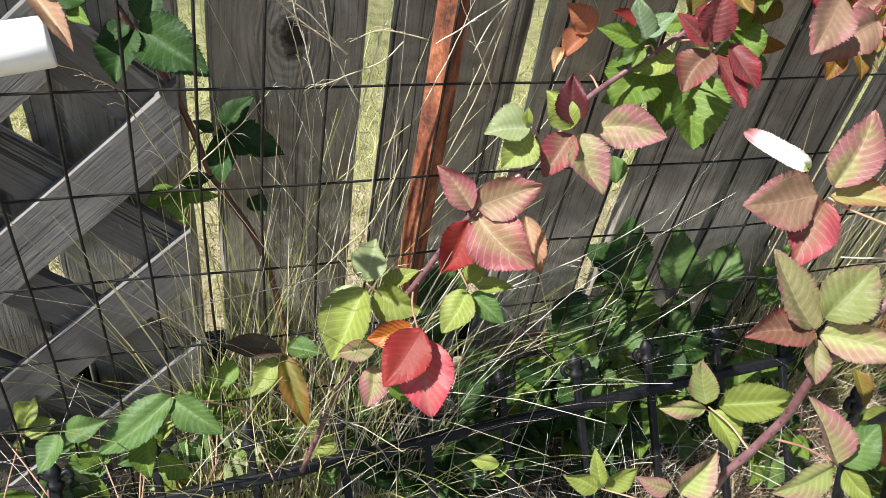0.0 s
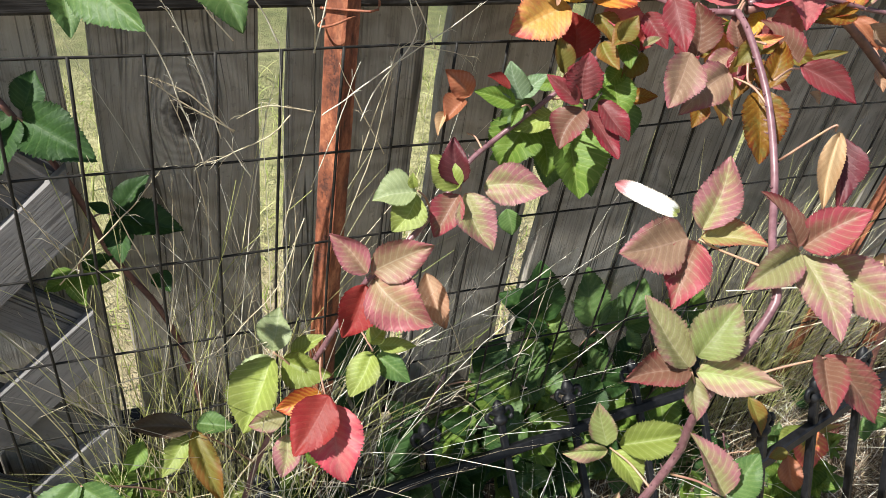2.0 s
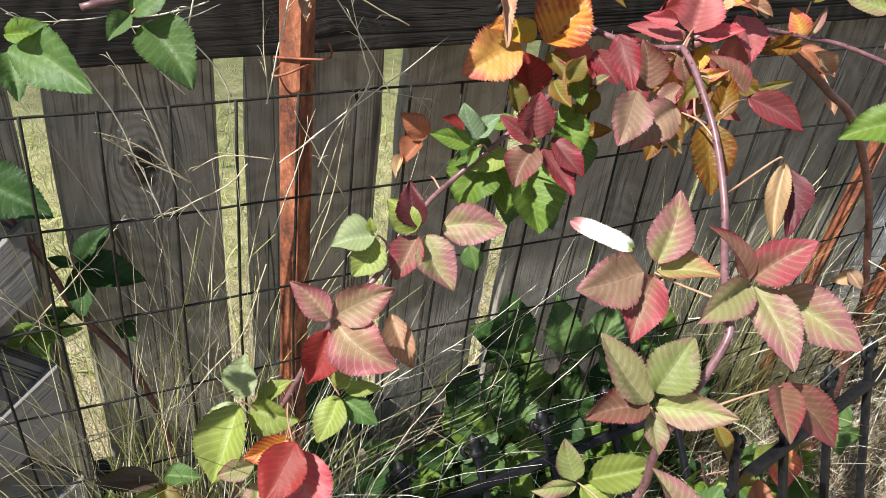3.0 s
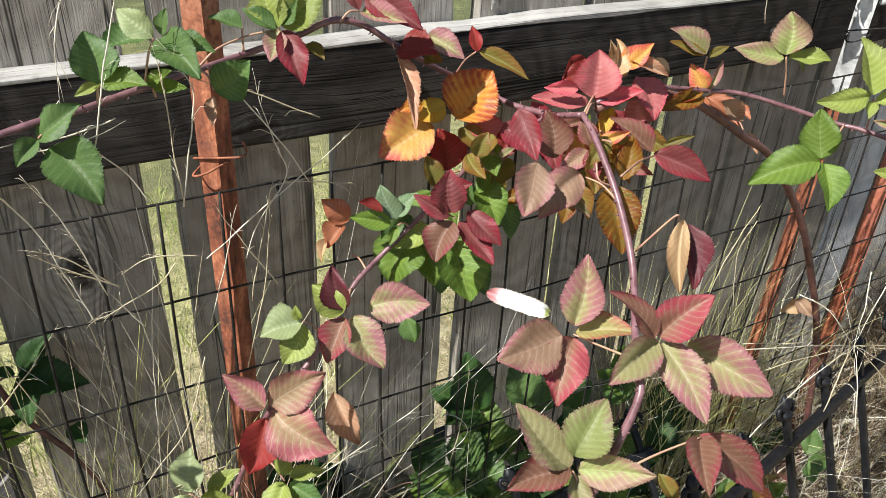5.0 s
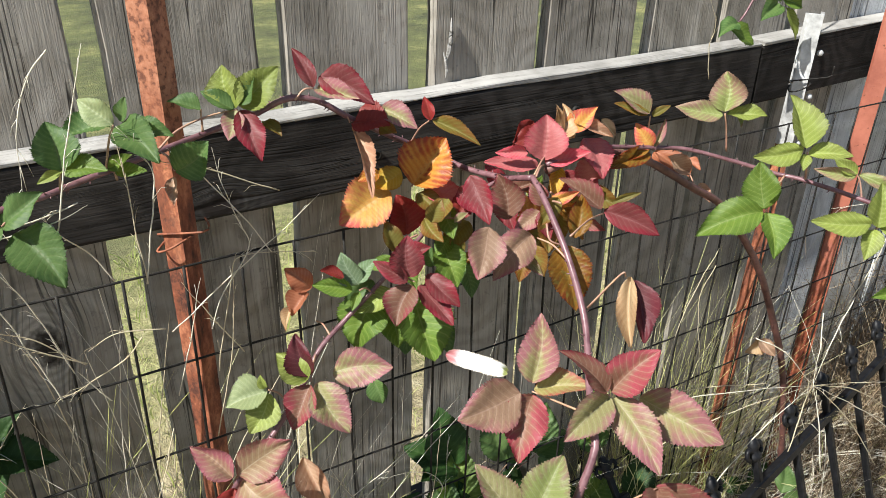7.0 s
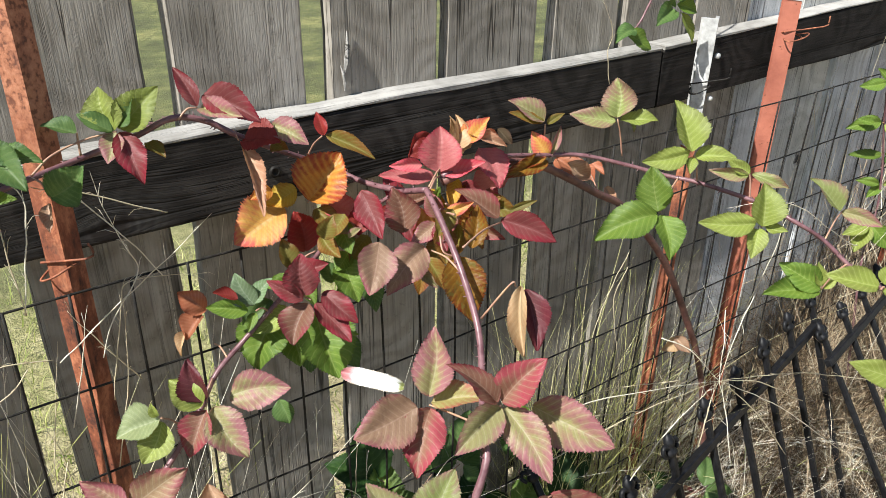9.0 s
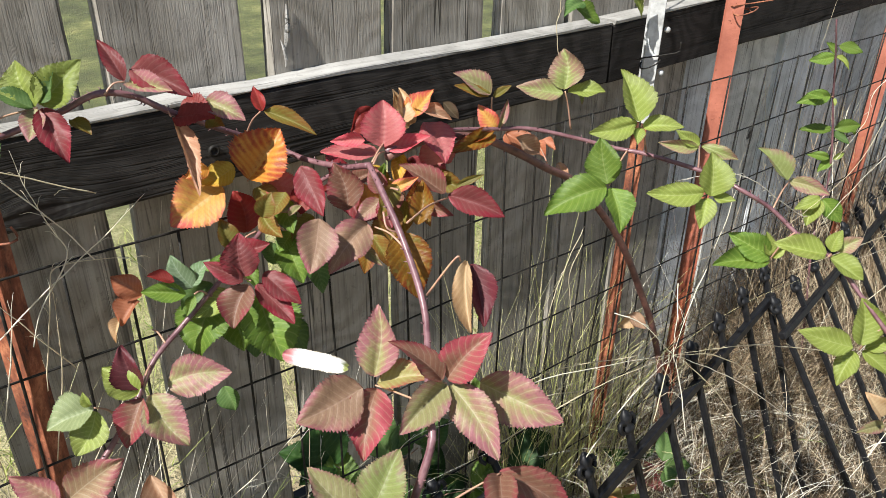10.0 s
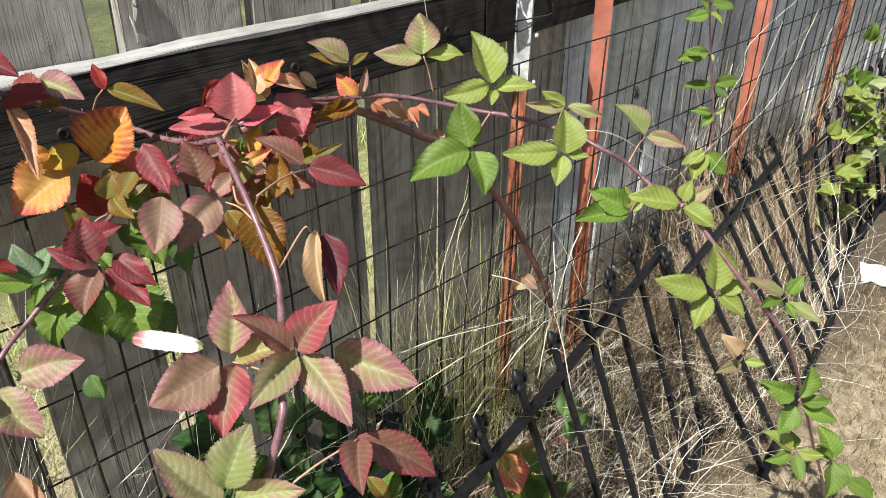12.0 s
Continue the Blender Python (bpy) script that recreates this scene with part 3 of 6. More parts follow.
# ---- bramble leaves ----
def leaf_material(name, middle, edge, vein, through=0.4, blotch=None, rough=0.5, broad=0.085):
    """A veined leaf, coloured from its middle and veins to its margin, that lets some light through."""
    middle, edge, vein = (tuple(0.75 * v for v in k) for k in (middle, edge, vein))
    m = Mat(name, rough)
    m.set(m.bsdf, "Specular IOR Level", 0.32)
    uv = m.xyz(m.coords("UV"))
    r = m.rand()
    across = m.math("ABSOLUTE", m.math("MULTIPLY_ADD", uv[0], 2.0, -1.0))
    v = m.coords("Object", (1, 1, 1), m.vec(m.math("MULTIPLY", r, 9.0), m.math("MULTIPLY", r, 5.0), 0.0))
    big, fine = m.noise(2.6, 3, 0.6, v), m.noise(26, 4, 0.65, v)
    side = m.math("FRACT", m.math("MULTIPLY", m.math("MULTIPLY_ADD", across, -0.26, uv[1]), 9.0))
    line = m.math("ABSOLUTE", m.math("SUBTRACT", side, 0.5))
    reach = m.math("ADD", m.math("MULTIPLY_ADD", across, 0.5, m.math("MULTIPLY", uv[1], 0.36)), m.math("MULTIPLY_ADD", big, 1.3, m.math("MULTIPLY_ADD", r, 0.34, -0.98)))
    reach = m.math("MULTIPLY_ADD", line, 0.26, reach)
    c = m.mix(m.ramp(reach, (0.2, (0, 0, 0)), (0.62, (1, 1, 1))), middle, edge)
    if blotch:
        c = m.mix(m.ramp(m.noise(5.5, 4, 0.6, v), (0.55, (0, 0, 0)), (0.66, (1, 1, 1))), c, blotch)
    rib = m.ramp(across, (0.012, (1, 1, 1)), (0.05, (0, 0, 0)))
    veins = m.math("MAXIMUM", m.math("MULTIPLY", m.ramp(line, (0.0, (1, 1, 1)), (broad * 1.5, (0, 0, 0))), 0.75), rib)
    net = m.t.nodes.new("ShaderNodeTexVoronoi")
    net.feature = "DISTANCE_TO_EDGE"
    net.inputs["Scale"].default_value = 22
    m.t.links.new(v, net.inputs["Vector"])
    mesh = m.ramp(net.outputs["Distance"], (0.0, (1, 1, 1)), (0.09, (0, 0, 0)))
    c = m.mix(m.math("MULTIPLY", m.ramp(line, (0.3, (0, 0, 0)), (0.5, (1, 1, 1))), 0.16), c, tuple(0.55 * a for a in edge))
    c = m.mix(m.math("MULTIPLY", veins, 0.46), c, vein)
    c = m.mix(m.math("MULTIPLY", mesh, 0.14), c, tuple(0.6 * a for a in middle))
    c = m.mix(m.math("MULTIPLY", m.ramp(fine, (0.5, (0, 0, 0)), (0.7, (1, 1, 1))), 0.22), c, tuple(a * 0.5 for a in edge))
    c = m.mix(m.math("MULTIPLY", m.ramp(m.math("ADD", across, m.math("MULTIPLY", fine, 0.1)), (0.93, (0, 0, 0)), (1.0, (1, 1, 1))), 0.4), c, tuple(0.55 * a for a in edge))
    tone = m.math("MULTIPLY_ADD", r, 0.4, 0.8)
    c = m.mix(1.0, c, m.vec(tone, tone, tone), "MULTIPLY")
    m.color(c)
    m.bump(m.math("ADD", m.math("MULTIPLY", veins, -0.5), m.math("MULTIPLY_ADD", fine, 0.15, m.math("MULTIPLY", mesh, -0.2))), 0.13, 0.014)
    return leaf_light(m, c, through)


def leaf_light(m, c, through):
    """Lets light through a leaf."""
    tr = m.t.nodes.new("ShaderNodeBsdfTranslucent")
    warm = m.mix(1.0, c, (1.2, 1.15, 0.92), "MULTIPLY")
    m.t.links.new(warm, tr.inputs["Color"])
    n = m.t.nodes.new("ShaderNodeMixShader")
    n.inputs[0].default_value = through
    m.t.links.new(m.bsdf.outputs[0], n.inputs[1])
    m.t.links.new(tr.outputs[0], n.inputs[2])
    m.t.links.new(n.outputs[0], m.out.inputs["Surface"])
    return m.m


def glare_leaf():
    """A leaflet with sun glare painted on as white, a pink torn tip and a green base."""
    m = Mat("white_glare_leaf", 0.35)
    uv = m.xyz(m.coords("UV"))
    n = m.noise(9, 5, 0.65, m.coords("Object"))
    along = m.math("ADD", uv[1], m.math("MULTIPLY_ADD", n, 0.24, -0.12))
    edge = m.math("ADD", m.math("ABSOLUTE", m.math("MULTIPLY_ADD", uv[0], 2.0, -1.0)), m.math("MULTIPLY_ADD", n, 0.5, -0.25))
    c = m.ramp(along, (0.03, (0.2, 0.22, 0.07)), (0.12, (0.8, 0.81, 0.83)), (0.74, (0.82, 0.82, 0.84)), (0.86, (0.5, 0.24, 0.24)), (1.0, (0.36, 0.12, 0.13)))
    c = m.mix(m.ramp(edge, (0.86, (0, 0, 0)), (1.02, (1, 1, 1))), c, (0.42, 0.36, 0.26))
    m.color(c).bump(n, 0.2, 0.01)
    return leaf_light(m, c, 0.08)


STYLES = {
    "green": leaf_material("green_leaf", (0.15, 0.25, 0.075), (0.095, 0.18, 0.05), (0.24, 0.3, 0.12)),
    "lush": leaf_material("fresh_green_leaf", (0.2, 0.31, 0.05), (0.15, 0.25, 0.04), (0.4, 0.47, 0.15), 0.45),
    # dark green leaf, with the shade it stands in put into the colour
    "shade": leaf_material("shaded_dark_green_leaf", (0.04, 0.095, 0.02), (0.028, 0.07, 0.015), (0.09, 0.15, 0.045), 0.3, None, 0.6),
    "young": leaf_material("young_silvery_leaf", (0.22, 0.3, 0.17), (0.17, 0.26, 0.12), (0.42, 0.48, 0.36), 0.3),
    "lime": leaf_material("lime_leaf", (0.33, 0.4, 0.085), (0.27, 0.31, 0.075), (0.54, 0.58, 0.24), 0.4),
    "pale": leaf_material("pale_green_leaf", (0.38, 0.44, 0.22), (0.36, 0.42, 0.2), (0.55, 0.58, 0.36), 0.35),
    "limepink": leaf_material("lime_leaf_with_pink_margin", (0.31, 0.36, 0.115), (0.34, 0.2, 0.15), (0.5, 0.5, 0.28), 0.34),
    "rosy": leaf_material("green_and_rose_leaf", (0.31, 0.29, 0.125), (0.35, 0.14, 0.155), (0.48, 0.42, 0.28), 0.28),
    "blush": leaf_material("yellow_green_leaf_with_red_tip", (0.4, 0.36, 0.13), (0.48, 0.15, 0.11), (0.56, 0.46, 0.28), 0.34),
    "tan2": leaf_material("tan_and_rose_leaf", (0.34, 0.23, 0.13), (0.37, 0.11, 0.125), (0.5, 0.41, 0.29), 0.26),
    "mauve": leaf_material("mauve_leaf", (0.26, 0.13, 0.085), (0.35, 0.062, 0.082), (0.42, 0.29, 0.22), 0.28),
    "pink": leaf_material("pink_leaf", (0.35, 0.22, 0.14), (0.38, 0.12, 0.145), (0.5, 0.34, 0.26), 0.28),
    "plum": leaf_material("plum_leaf", (0.23, 0.06, 0.06), (0.3, 0.028, 0.045), (0.34, 0.15, 0.14), 0.32),
    "maroon": leaf_material("maroon_leaf", (0.11, 0.03, 0.035), (0.14, 0.024, 0.035), (0.22, 0.07, 0.07), 0.3),
    "crimson": leaf_material("crimson_leaf", (0.32, 0.045, 0.036), (0.37, 0.036, 0.036), (0.4, 0.09, 0.07), 0.4),
    "red": leaf_material("red_leaf", (0.56, 0.17, 0.17), (0.62, 0.085, 0.12), (0.56, 0.24, 0.2), 0.3),
    "flame": leaf_material("flame_leaf", (0.78, 0.42, 0.1), (0.76, 0.15, 0.12), (0.74, 0.52, 0.2), 0.4),
    "orange": leaf_material("orange_leaf", (0.72, 0.3, 0.05), (0.46, 0.07, 0.03), (0.76, 0.48, 0.11), 0.4, (0.3, 0.06, 0.025), 0.42, 0.2),
    "yellow": leaf_material("yellow_leaf", (0.68, 0.46, 0.05), (0.6, 0.3, 0.04), (0.7, 0.52, 0.16), 0.45),
    "olive": leaf_material("olive_leaf", (0.24, 0.21, 0.045), (0.28, 0.13, 0.03), (0.36, 0.3, 0.1), 0.45),
    "rust": leaf_material("rust_leaf", (0.36, 0.17, 0.025), (0.3, 0.05, 0.02), (0.5, 0.32, 0.07), 0.45, (0.22, 0.17, 0.04), 0.42, 0.16),
    "brown": leaf_material("brown_leaf", (0.14, 0.1, 0.06), (0.12, 0.07, 0.045), (0.2, 0.15, 0.1), 0.25),
    "dry": leaf_material("dry_salmon_leaf", (0.55, 0.36, 0.24), (0.46, 0.24, 0.15), (0.62, 0.44, 0.32), 0.3),
    "tan": leaf_material("dry_tan_leaf", (0.6, 0.42, 0.24), (0.55, 0.34, 0.18), (0.66, 0.5, 0.34), 0.3),
    "dryred": leaf_material("dry_russet_leaf", (0.5, 0.19, 0.1), (0.44, 0.14, 0.07), (0.56, 0.28, 0.16), 0.35),
    "white": glare_leaf(),
}
CANE = mottled("purple_cane_bark", (0.1, 0.042, 0.05), (0.2, 0.105, 0.115), 90, 0.4)
OLD_CANE = mottled("dark_cane_bark", (0.075, 0.03, 0.028), (0.17, 0.075, 0.06), 70, 0.55)
PETIOLE = mottled("pinkish_leaf_stalk", (0.28, 0.14, 0.11), (0.4, 0.26, 0.16), 60, 0.5)

BLADES = {}


def blade_mesh(kind, style):
    """A toothed, pleated leaflet, one unit long and one wide, shared by alike leaflets."""
    if (kind, style) in BLADES:
        return BLADES[kind, style]
    fold, curl, twist, wave = ((0.36, 0.12, 0.0, 0.03), (0.55, 0.2, 0.14, 0.04), (0.26, -0.06, -0.14, 0.045), (0.45, 0.34, 0.12, 0.04), (0.7, 0.08, -0.18, 0.03), (0.42, 0.45, -0.22, 0.06), (0.6, -0.12, 0.24, 0.07))[kind]
    if style in ("dry", "tan", "dryred", "maroon"):
        fold, curl, wave = fold + 0.35, curl + 0.2, wave + 0.05
    rng = random.Random(kind * 7 + 3)
    rows, half = 54, 5
    me = bpy.data.meshes.new("leaflet")
    verts, uvs, faces = [], [], []
    for i in range(rows + 1):
        v = i / rows
        wide = 0.5 * (math.sin(math.pi * v ** 0.8) ** 0.88 * (1 - 0.14 * v) * 1.06 if 0 < v < 1 else 0) + 0.006
        if style == "white":
            wide = 0.44 * max(0.04, 1 - abs(2 * v - 1) ** 4) ** 0.5
        for j in range(-half, half + 1):
            u = j / half
            x, y = wide * u, v
            if abs(j) == half and 1 < i < rows:
                tooth = (1.05, 0.975, 1.015, 0.955)[i % 4] + rng.uniform(-0.035, 0.035)
                x, y = x * tooth, y + (0.011 if i % 2 == 0 else -0.004)
            y -= 0.05 * abs(u) * (1 - v) * 0.5
            s = 9.0 * (v - 0.26 * abs(u))
            bulge = abs(math.sin(math.pi * (s - 0.5)))
            z = fold * abs(x) + (0.05 + 0.014 * math.sin(kind * 2.1 + 3 * v)) * bulge * min(1, abs(u) * 2.2) * (1 - 0.45 * abs(u)) * math.sin(math.pi * v) ** 0.5
            z += -curl * (v - 0.35) ** 2 + twist * x * (v - 0.4) * 2 + wave * math.sin(7 * v + 2.5 * u + kind) * abs(u)
            z += 0.07 * noise.noise((x * 3.1 + kind * 7, y * 2.7, kind)) * (0.4 + abs(u))
            x += (kind - 3) * 0.035 * math.sin(math.pi * v)
            verts.append((x, y, z))
            uvs.append((0.5 + u / 2, v))
    n = 2 * half + 1
    for i in range(rows):
        for j in range(n - 1):
            a = i * n + j
            faces.append((a, a + 1, a + n + 1, a + n))
    me.from_pydata(verts, [], faces)
    layer = me.uv_layers.new(name="UVMap")
    for p in me.polygons:
        p.use_smooth = True
        for li in p.loop_indices:
            layer.data[li].uv = uvs[me.loops[li].vertex_index]
    me.materials.append(STYLES[style])
    BLADES[kind, style] = me
    return me


COUNT = [0]


def leaflet(leaf, base, tip, width, style, turn=0.0):
    """One leaflet from base to tip, its upper side towards the light and the open side of the fence."""
    COUNT[0] += 1
    k = COUNT[0]
    rng = random.Random(k)
    base, tip = Vector(base), Vector(tip)
    d = tip - base
    size = d.length
    yv = d.normalized()
    want = Vector((-0.3 - 0.3 * max(0.0, min(1.0, base.x / 0.5)), -0.62, 0.72))
    zv = (want - yv * want.dot(yv)).normalized()
    zv = Matrix.Rotation(radians(turn + rng.uniform(-22, 22)), 3, yv) @ zv
    xv = yv.cross(zv)
    ob = new("leaflet", blade_mesh(k * 3 % 7, style))
    m = Matrix((xv * size * width * 1.1, yv * size, zv * size * (0.3 + 0.7 * width))).transposed().to_4x4()
    m.translation = base - leaf.parent.location - leaf.location
    ob.parent = leaf
    ob.matrix_basis = m
    return ob


def bramble(label, points, r0, r1):
    """A cane through its points, thick end last, with short prickles; leaves become its parts."""
    root = empty("bramble", *points[-1][:2], 0)
    tagged(root, label, "bramble", "brambles")
    line = spline(points, 6)
    n = len(line)
    base = Vector((points[-1][0], points[-1][1], 0))
    local = [p - base for p in line]
    rad = [(r0 + (r1 - r0) * i / n) * (1 + 0.08 * noise.noise(p * 60)) for i, p in enumerate(line)]
    bm = tube(bmesh.new(), local, rad, 8)
    rng = random.Random(len(points))
    for i in range(1, n - 1):
        d = (local[i + 1] - local[i - 1]).normalized()
        o = Matrix.Rotation(rng.uniform(0, 6.28), 3, d) @ d.orthogonal().normalized()
        p = local[i].lerp(local[i + 1], rng.random()) + o * rad[i] * 0.8
        tube(bm, [p, p + o * 0.0018 - d * 0.0002, p + o * 0.0034 - d * 0.0014], [0.0009, 0.0005, 0.0001], 4)
    part("cane", bm, OLD_CANE if "dark" in label else CANE, root, smooth=True)
    return root


def compound(cane, hub, *stalk):
    """The stalk of a compound leaf, from its hub to the cane; its leaflets hang under it."""
    hub = Vector(hub)
    pts = [hub] + [Vector(p) for p in stalk]
    if len(pts) == 1:
        pts.append(hub + Vector((0.004, 0.006, -0.012)))
    mid = [pts[0].lerp(pts[1], 0.5) + Vector((0, 0, 0.004))] if len(pts) == 2 else []
    line = spline([pts[0], *mid, *pts[1:]], 5)
    bm = tube(bmesh.new(), [p - hub for p in line], 0.0008, 5, 1.4)
    leaf = part("leaf", bm, PETIOLE, cane, smooth=True)
    leaf.location = hub - cane.location
    return leaf


def stalk(*points, r=0.0006):
    """One long dry grass stalk."""
    base = Vector(points[-1])
    rng = random.Random(int(1000 * (base.x + 3 * base.z)))
    line = [p - base + Vector([0.0016 * noise.noise(p * 40 + Vector((k, 0, 0))) for k in (0, 31, 67)]) for p in spline(points, 7)]
    n = len(line)
    bm = tube(bmesh.new(), line, [r * (0.25 + 0.75 * min(1.0, 2.2 * i / n)) for i in range(n)], 4)
    for i in range(1, n - 2):
        if rng.random() < 0.4:
            d = (line[i - 1] - line[i + 1]).normalized()
            out = (d + 0.5 * Vector((rng.uniform(-1, 1), rng.uniform(-1, 1), rng.uniform(-1, 1)))).normalized()
            s = rng.uniform(0.008, 0.024)
            tube(bm, [line[i], line[i] + out * s * 0.6, line[i] + (out + Vector((0, 0, -0.25))) * s], [r * 0.5, r * 0.4, r * 0.15], 3)
    ob = obj("grass_stalk", bm, rng.choice((BLEACHED, STRAW)), True)
    ob.location = base
    return tagged(ob, "long thin pale dry grass stalk", "grass stalk", "long dry grass stalks")


# ---- the brambles, cane by cane ----
arch = bramble("arching bramble cane with green and red leaves over the rail", ((-0.311, -0.150, 0.930), (-0.266, -0.145, 0.938), (-0.249, -0.140, 0.938), (-0.221, -0.130, 0.941), (-0.172, -0.120, 0.948), (-0.111, -0.090, 0.950), (-0.070, -0.100, 0.963), (-0.038, -0.105, 0.975), (-0.010, -0.108, 0.969), (0.020, -0.108, 0.949), (0.079, -0.085, 0.912), (0.120, -0.090, 0.891), (0.136, -0.130, 0.884), (0.149, -0.180, 0.889), (0.154, -0.220, 0.902)), 0.0026, 0.003)
lf = compound(arch, (-0.189, -0.130, 0.982), (-0.200, -0.130, 0.949))
leaflet(lf, (-0.190, -0.130, 0.983), (-0.210, -0.115, 1.002), 0.62, "pale")
leaflet(lf, (-0.192, -0.130, 0.981), (-0.227, -0.123, 0.975), 0.66, "green")
leaflet(lf, (-0.183, -0.130, 0.984), (-0.177, -0.131, 1.003), 0.59, "green")
leaflet(lf, (-0.183, -0.130, 0.981), (-0.152, -0.159, 0.979), 0.46, "green")
leaflet(lf, (-0.185, -0.130, 0.981), (-0.169, -0.175, 0.964), 0.53, "green")
lf = compound(arch, (-0.232, -0.140, 0.955), (-0.236, -0.140, 0.941))
leaflet(lf, (-0.232, -0.140, 0.957), (-0.235, -0.126, 0.991), 0.82, "green")
leaflet(lf, (-0.231, -0.140, 0.956), (-0.203, -0.164, 0.959), 0.50, "lush")
leaflet(lf, (-0.233, -0.140, 0.955), (-0.251, -0.142, 0.950), 0.40, "lime")
lf = compound(arch, (-0.197, -0.130, 0.947))
leaflet(lf, (-0.198, -0.130, 0.948), (-0.180, -0.142, 0.960), 0.48, "lush")
leaflet(lf, (-0.194, -0.130, 0.944), (-0.173, -0.150, 0.948), 0.37, "lush")
lf = compound(arch, (-0.280, -0.150, 0.925), (-0.253, -0.150, 0.940))
leaflet(lf, (-0.280, -0.150, 0.925), (-0.252, -0.159, 0.951), 0.58, "green")
leaflet(lf, (-0.271, -0.150, 0.918), (-0.251, -0.192, 0.887), 0.63, "green")
leaflet(lf, (-0.281, -0.150, 0.924), (-0.298, -0.159, 0.910), 0.60, "green")
lf = compound(arch, (-0.084, -0.105, 0.972), (-0.109, -0.100, 0.968), (-0.138, -0.110, 0.963), (-0.157, -0.118, 0.952))
leaflet(lf, (-0.086, -0.105, 0.974), (-0.090, -0.090, 1.008), 0.80, "lime")
leaflet(lf, (-0.081, -0.105, 0.974), (-0.048, -0.113, 1.007), 0.62, "lime")
leaflet(lf, (-0.082, -0.105, 0.976), (-0.067, -0.109, 0.999), 0.60, "green")
leaflet(lf, (-0.086, -0.105, 0.971), (-0.099, -0.120, 0.950), 0.64, "rosy")
leaflet(lf, (-0.080, -0.105, 0.970), (-0.077, -0.139, 0.936), 0.48, "plum")
leaflet(lf, (-0.088, -0.105, 0.973), (-0.110, -0.091, 0.989), 0.50, "green")
lf = compound(arch, (-0.114, -0.100, 0.975), (-0.115, -0.100, 0.955))
leaflet(lf, (-0.115, -0.100, 0.975), (-0.139, -0.090, 0.983), 0.60, "green")
leaflet(lf, (-0.061, -0.100, 0.956), (-0.052, -0.121, 0.947), 0.48, "olive")
leaflet(lf, (-0.073, -0.100, 0.948), (-0.081, -0.109, 0.941), 0.48, "yellow")
lf = compound(arch, (-0.149, -0.130, 0.936), (-0.154, -0.120, 0.949))
leaflet(lf, (-0.147, -0.130, 0.936), (-0.120, -0.140, 0.960), 0.82, "green")
leaflet(lf, (-0.151, -0.130, 0.931), (-0.157, -0.148, 0.913), 0.37, "dry")
lf = compound(arch, (-0.016, -0.112, 0.983), (-0.034, -0.112, 0.975))
leaflet(lf, (-0.016, -0.112, 0.985), (-0.027, -0.094, 1.017), 0.38, "plum")
leaflet(lf, (-0.009, -0.112, 0.993), (0.024, -0.153, 0.975), 0.49, "plum")
leaflet(lf, (-0.011, -0.112, 0.982), (0.007, -0.158, 0.983), 0.38, "rosy")
lf = compound(arch, (0.018, -0.112, 0.946), (0.012, -0.108, 0.956))
leaflet(lf, (0.021, -0.112, 0.945), (0.048, -0.137, 0.946), 0.97, "crimson")
leaflet(lf, (0.052, -0.112, 0.955), (0.073, -0.143, 0.942), 0.58, "rosy")
leaflet(lf, (0.051, -0.112, 0.937), (0.059, -0.129, 0.933), 0.79, "olive")
leaflet(lf, (0.022, -0.112, 0.941), (0.015, -0.165, 0.891), 0.19, "dry")
lf = compound(arch, (0.099, -0.120, 0.937), (0.094, -0.090, 0.904))
leaflet(lf, (0.101, -0.120, 0.938), (0.097, -0.113, 0.960), 0.50, "crimson")
leaflet(lf, (0.104, -0.120, 0.937), (0.135, -0.160, 0.919), 0.28, "olive")
lf = compound(arch, (0.074, -0.130, 0.876), (0.108, -0.100, 0.884))
leaflet(lf, (0.076, -0.130, 0.879), (0.111, -0.133, 0.922), 0.95, "orange")
leaflet(lf, (0.062, -0.130, 0.894), (0.030, -0.127, 0.884), 0.73, "yellow")
leaflet(lf, (0.048, -0.130, 0.876), (-0.004, -0.125, 0.851), 0.78, "flame")
leaflet(lf, (0.067, -0.130, 0.825), (0.065, -0.114, 0.863), 0.85, "crimson")
leaflet(lf, (0.089, -0.130, 0.870), (0.122, -0.163, 0.864), 0.50, "red")
leaflet(lf, (0.038, -0.130, 0.897), (0.016, -0.129, 0.894), 0.67, "orange")
leaflet(lf, (0.081, -0.130, 0.867), (0.091, -0.158, 0.848), 0.58, "olive")
lf = compound(arch, (0.187, -0.195, 0.900), (0.158, -0.220, 0.902))
leaflet(lf, (0.186, -0.195, 0.906), (0.195, -0.183, 0.947), 0.88, "red")
leaflet(lf, (0.178, -0.195, 0.902), (0.130, -0.173, 0.907), 0.35, "red")
leaflet(lf, (0.165, -0.195, 0.917), (0.135, -0.185, 0.919), 0.38, "red")
leaflet(lf, (0.189, -0.195, 0.902), (0.226, -0.219, 0.914), 0.36, "red")
leaflet(lf, (0.196, -0.175, 0.926), (0.169, -0.165, 0.916), 0.65, "crimson")
leaflet(lf, (0.209, -0.195, 0.924), (0.214, -0.187, 0.956), 0.55, "tan")
leaflet(lf, (0.214, -0.195, 0.929), (0.239, -0.204, 0.953), 0.50, "flame")
leaflet(lf, (0.221, -0.195, 0.938), (0.246, -0.225, 0.929), 0.30, "dry")
leaflet(lf, (0.236, -0.195, 0.919), (0.238, -0.227, 0.886), 0.69, "red")
leaflet(lf, (0.207, -0.195, 0.893), (0.190, -0.210, 0.869), 0.43, "yellow")
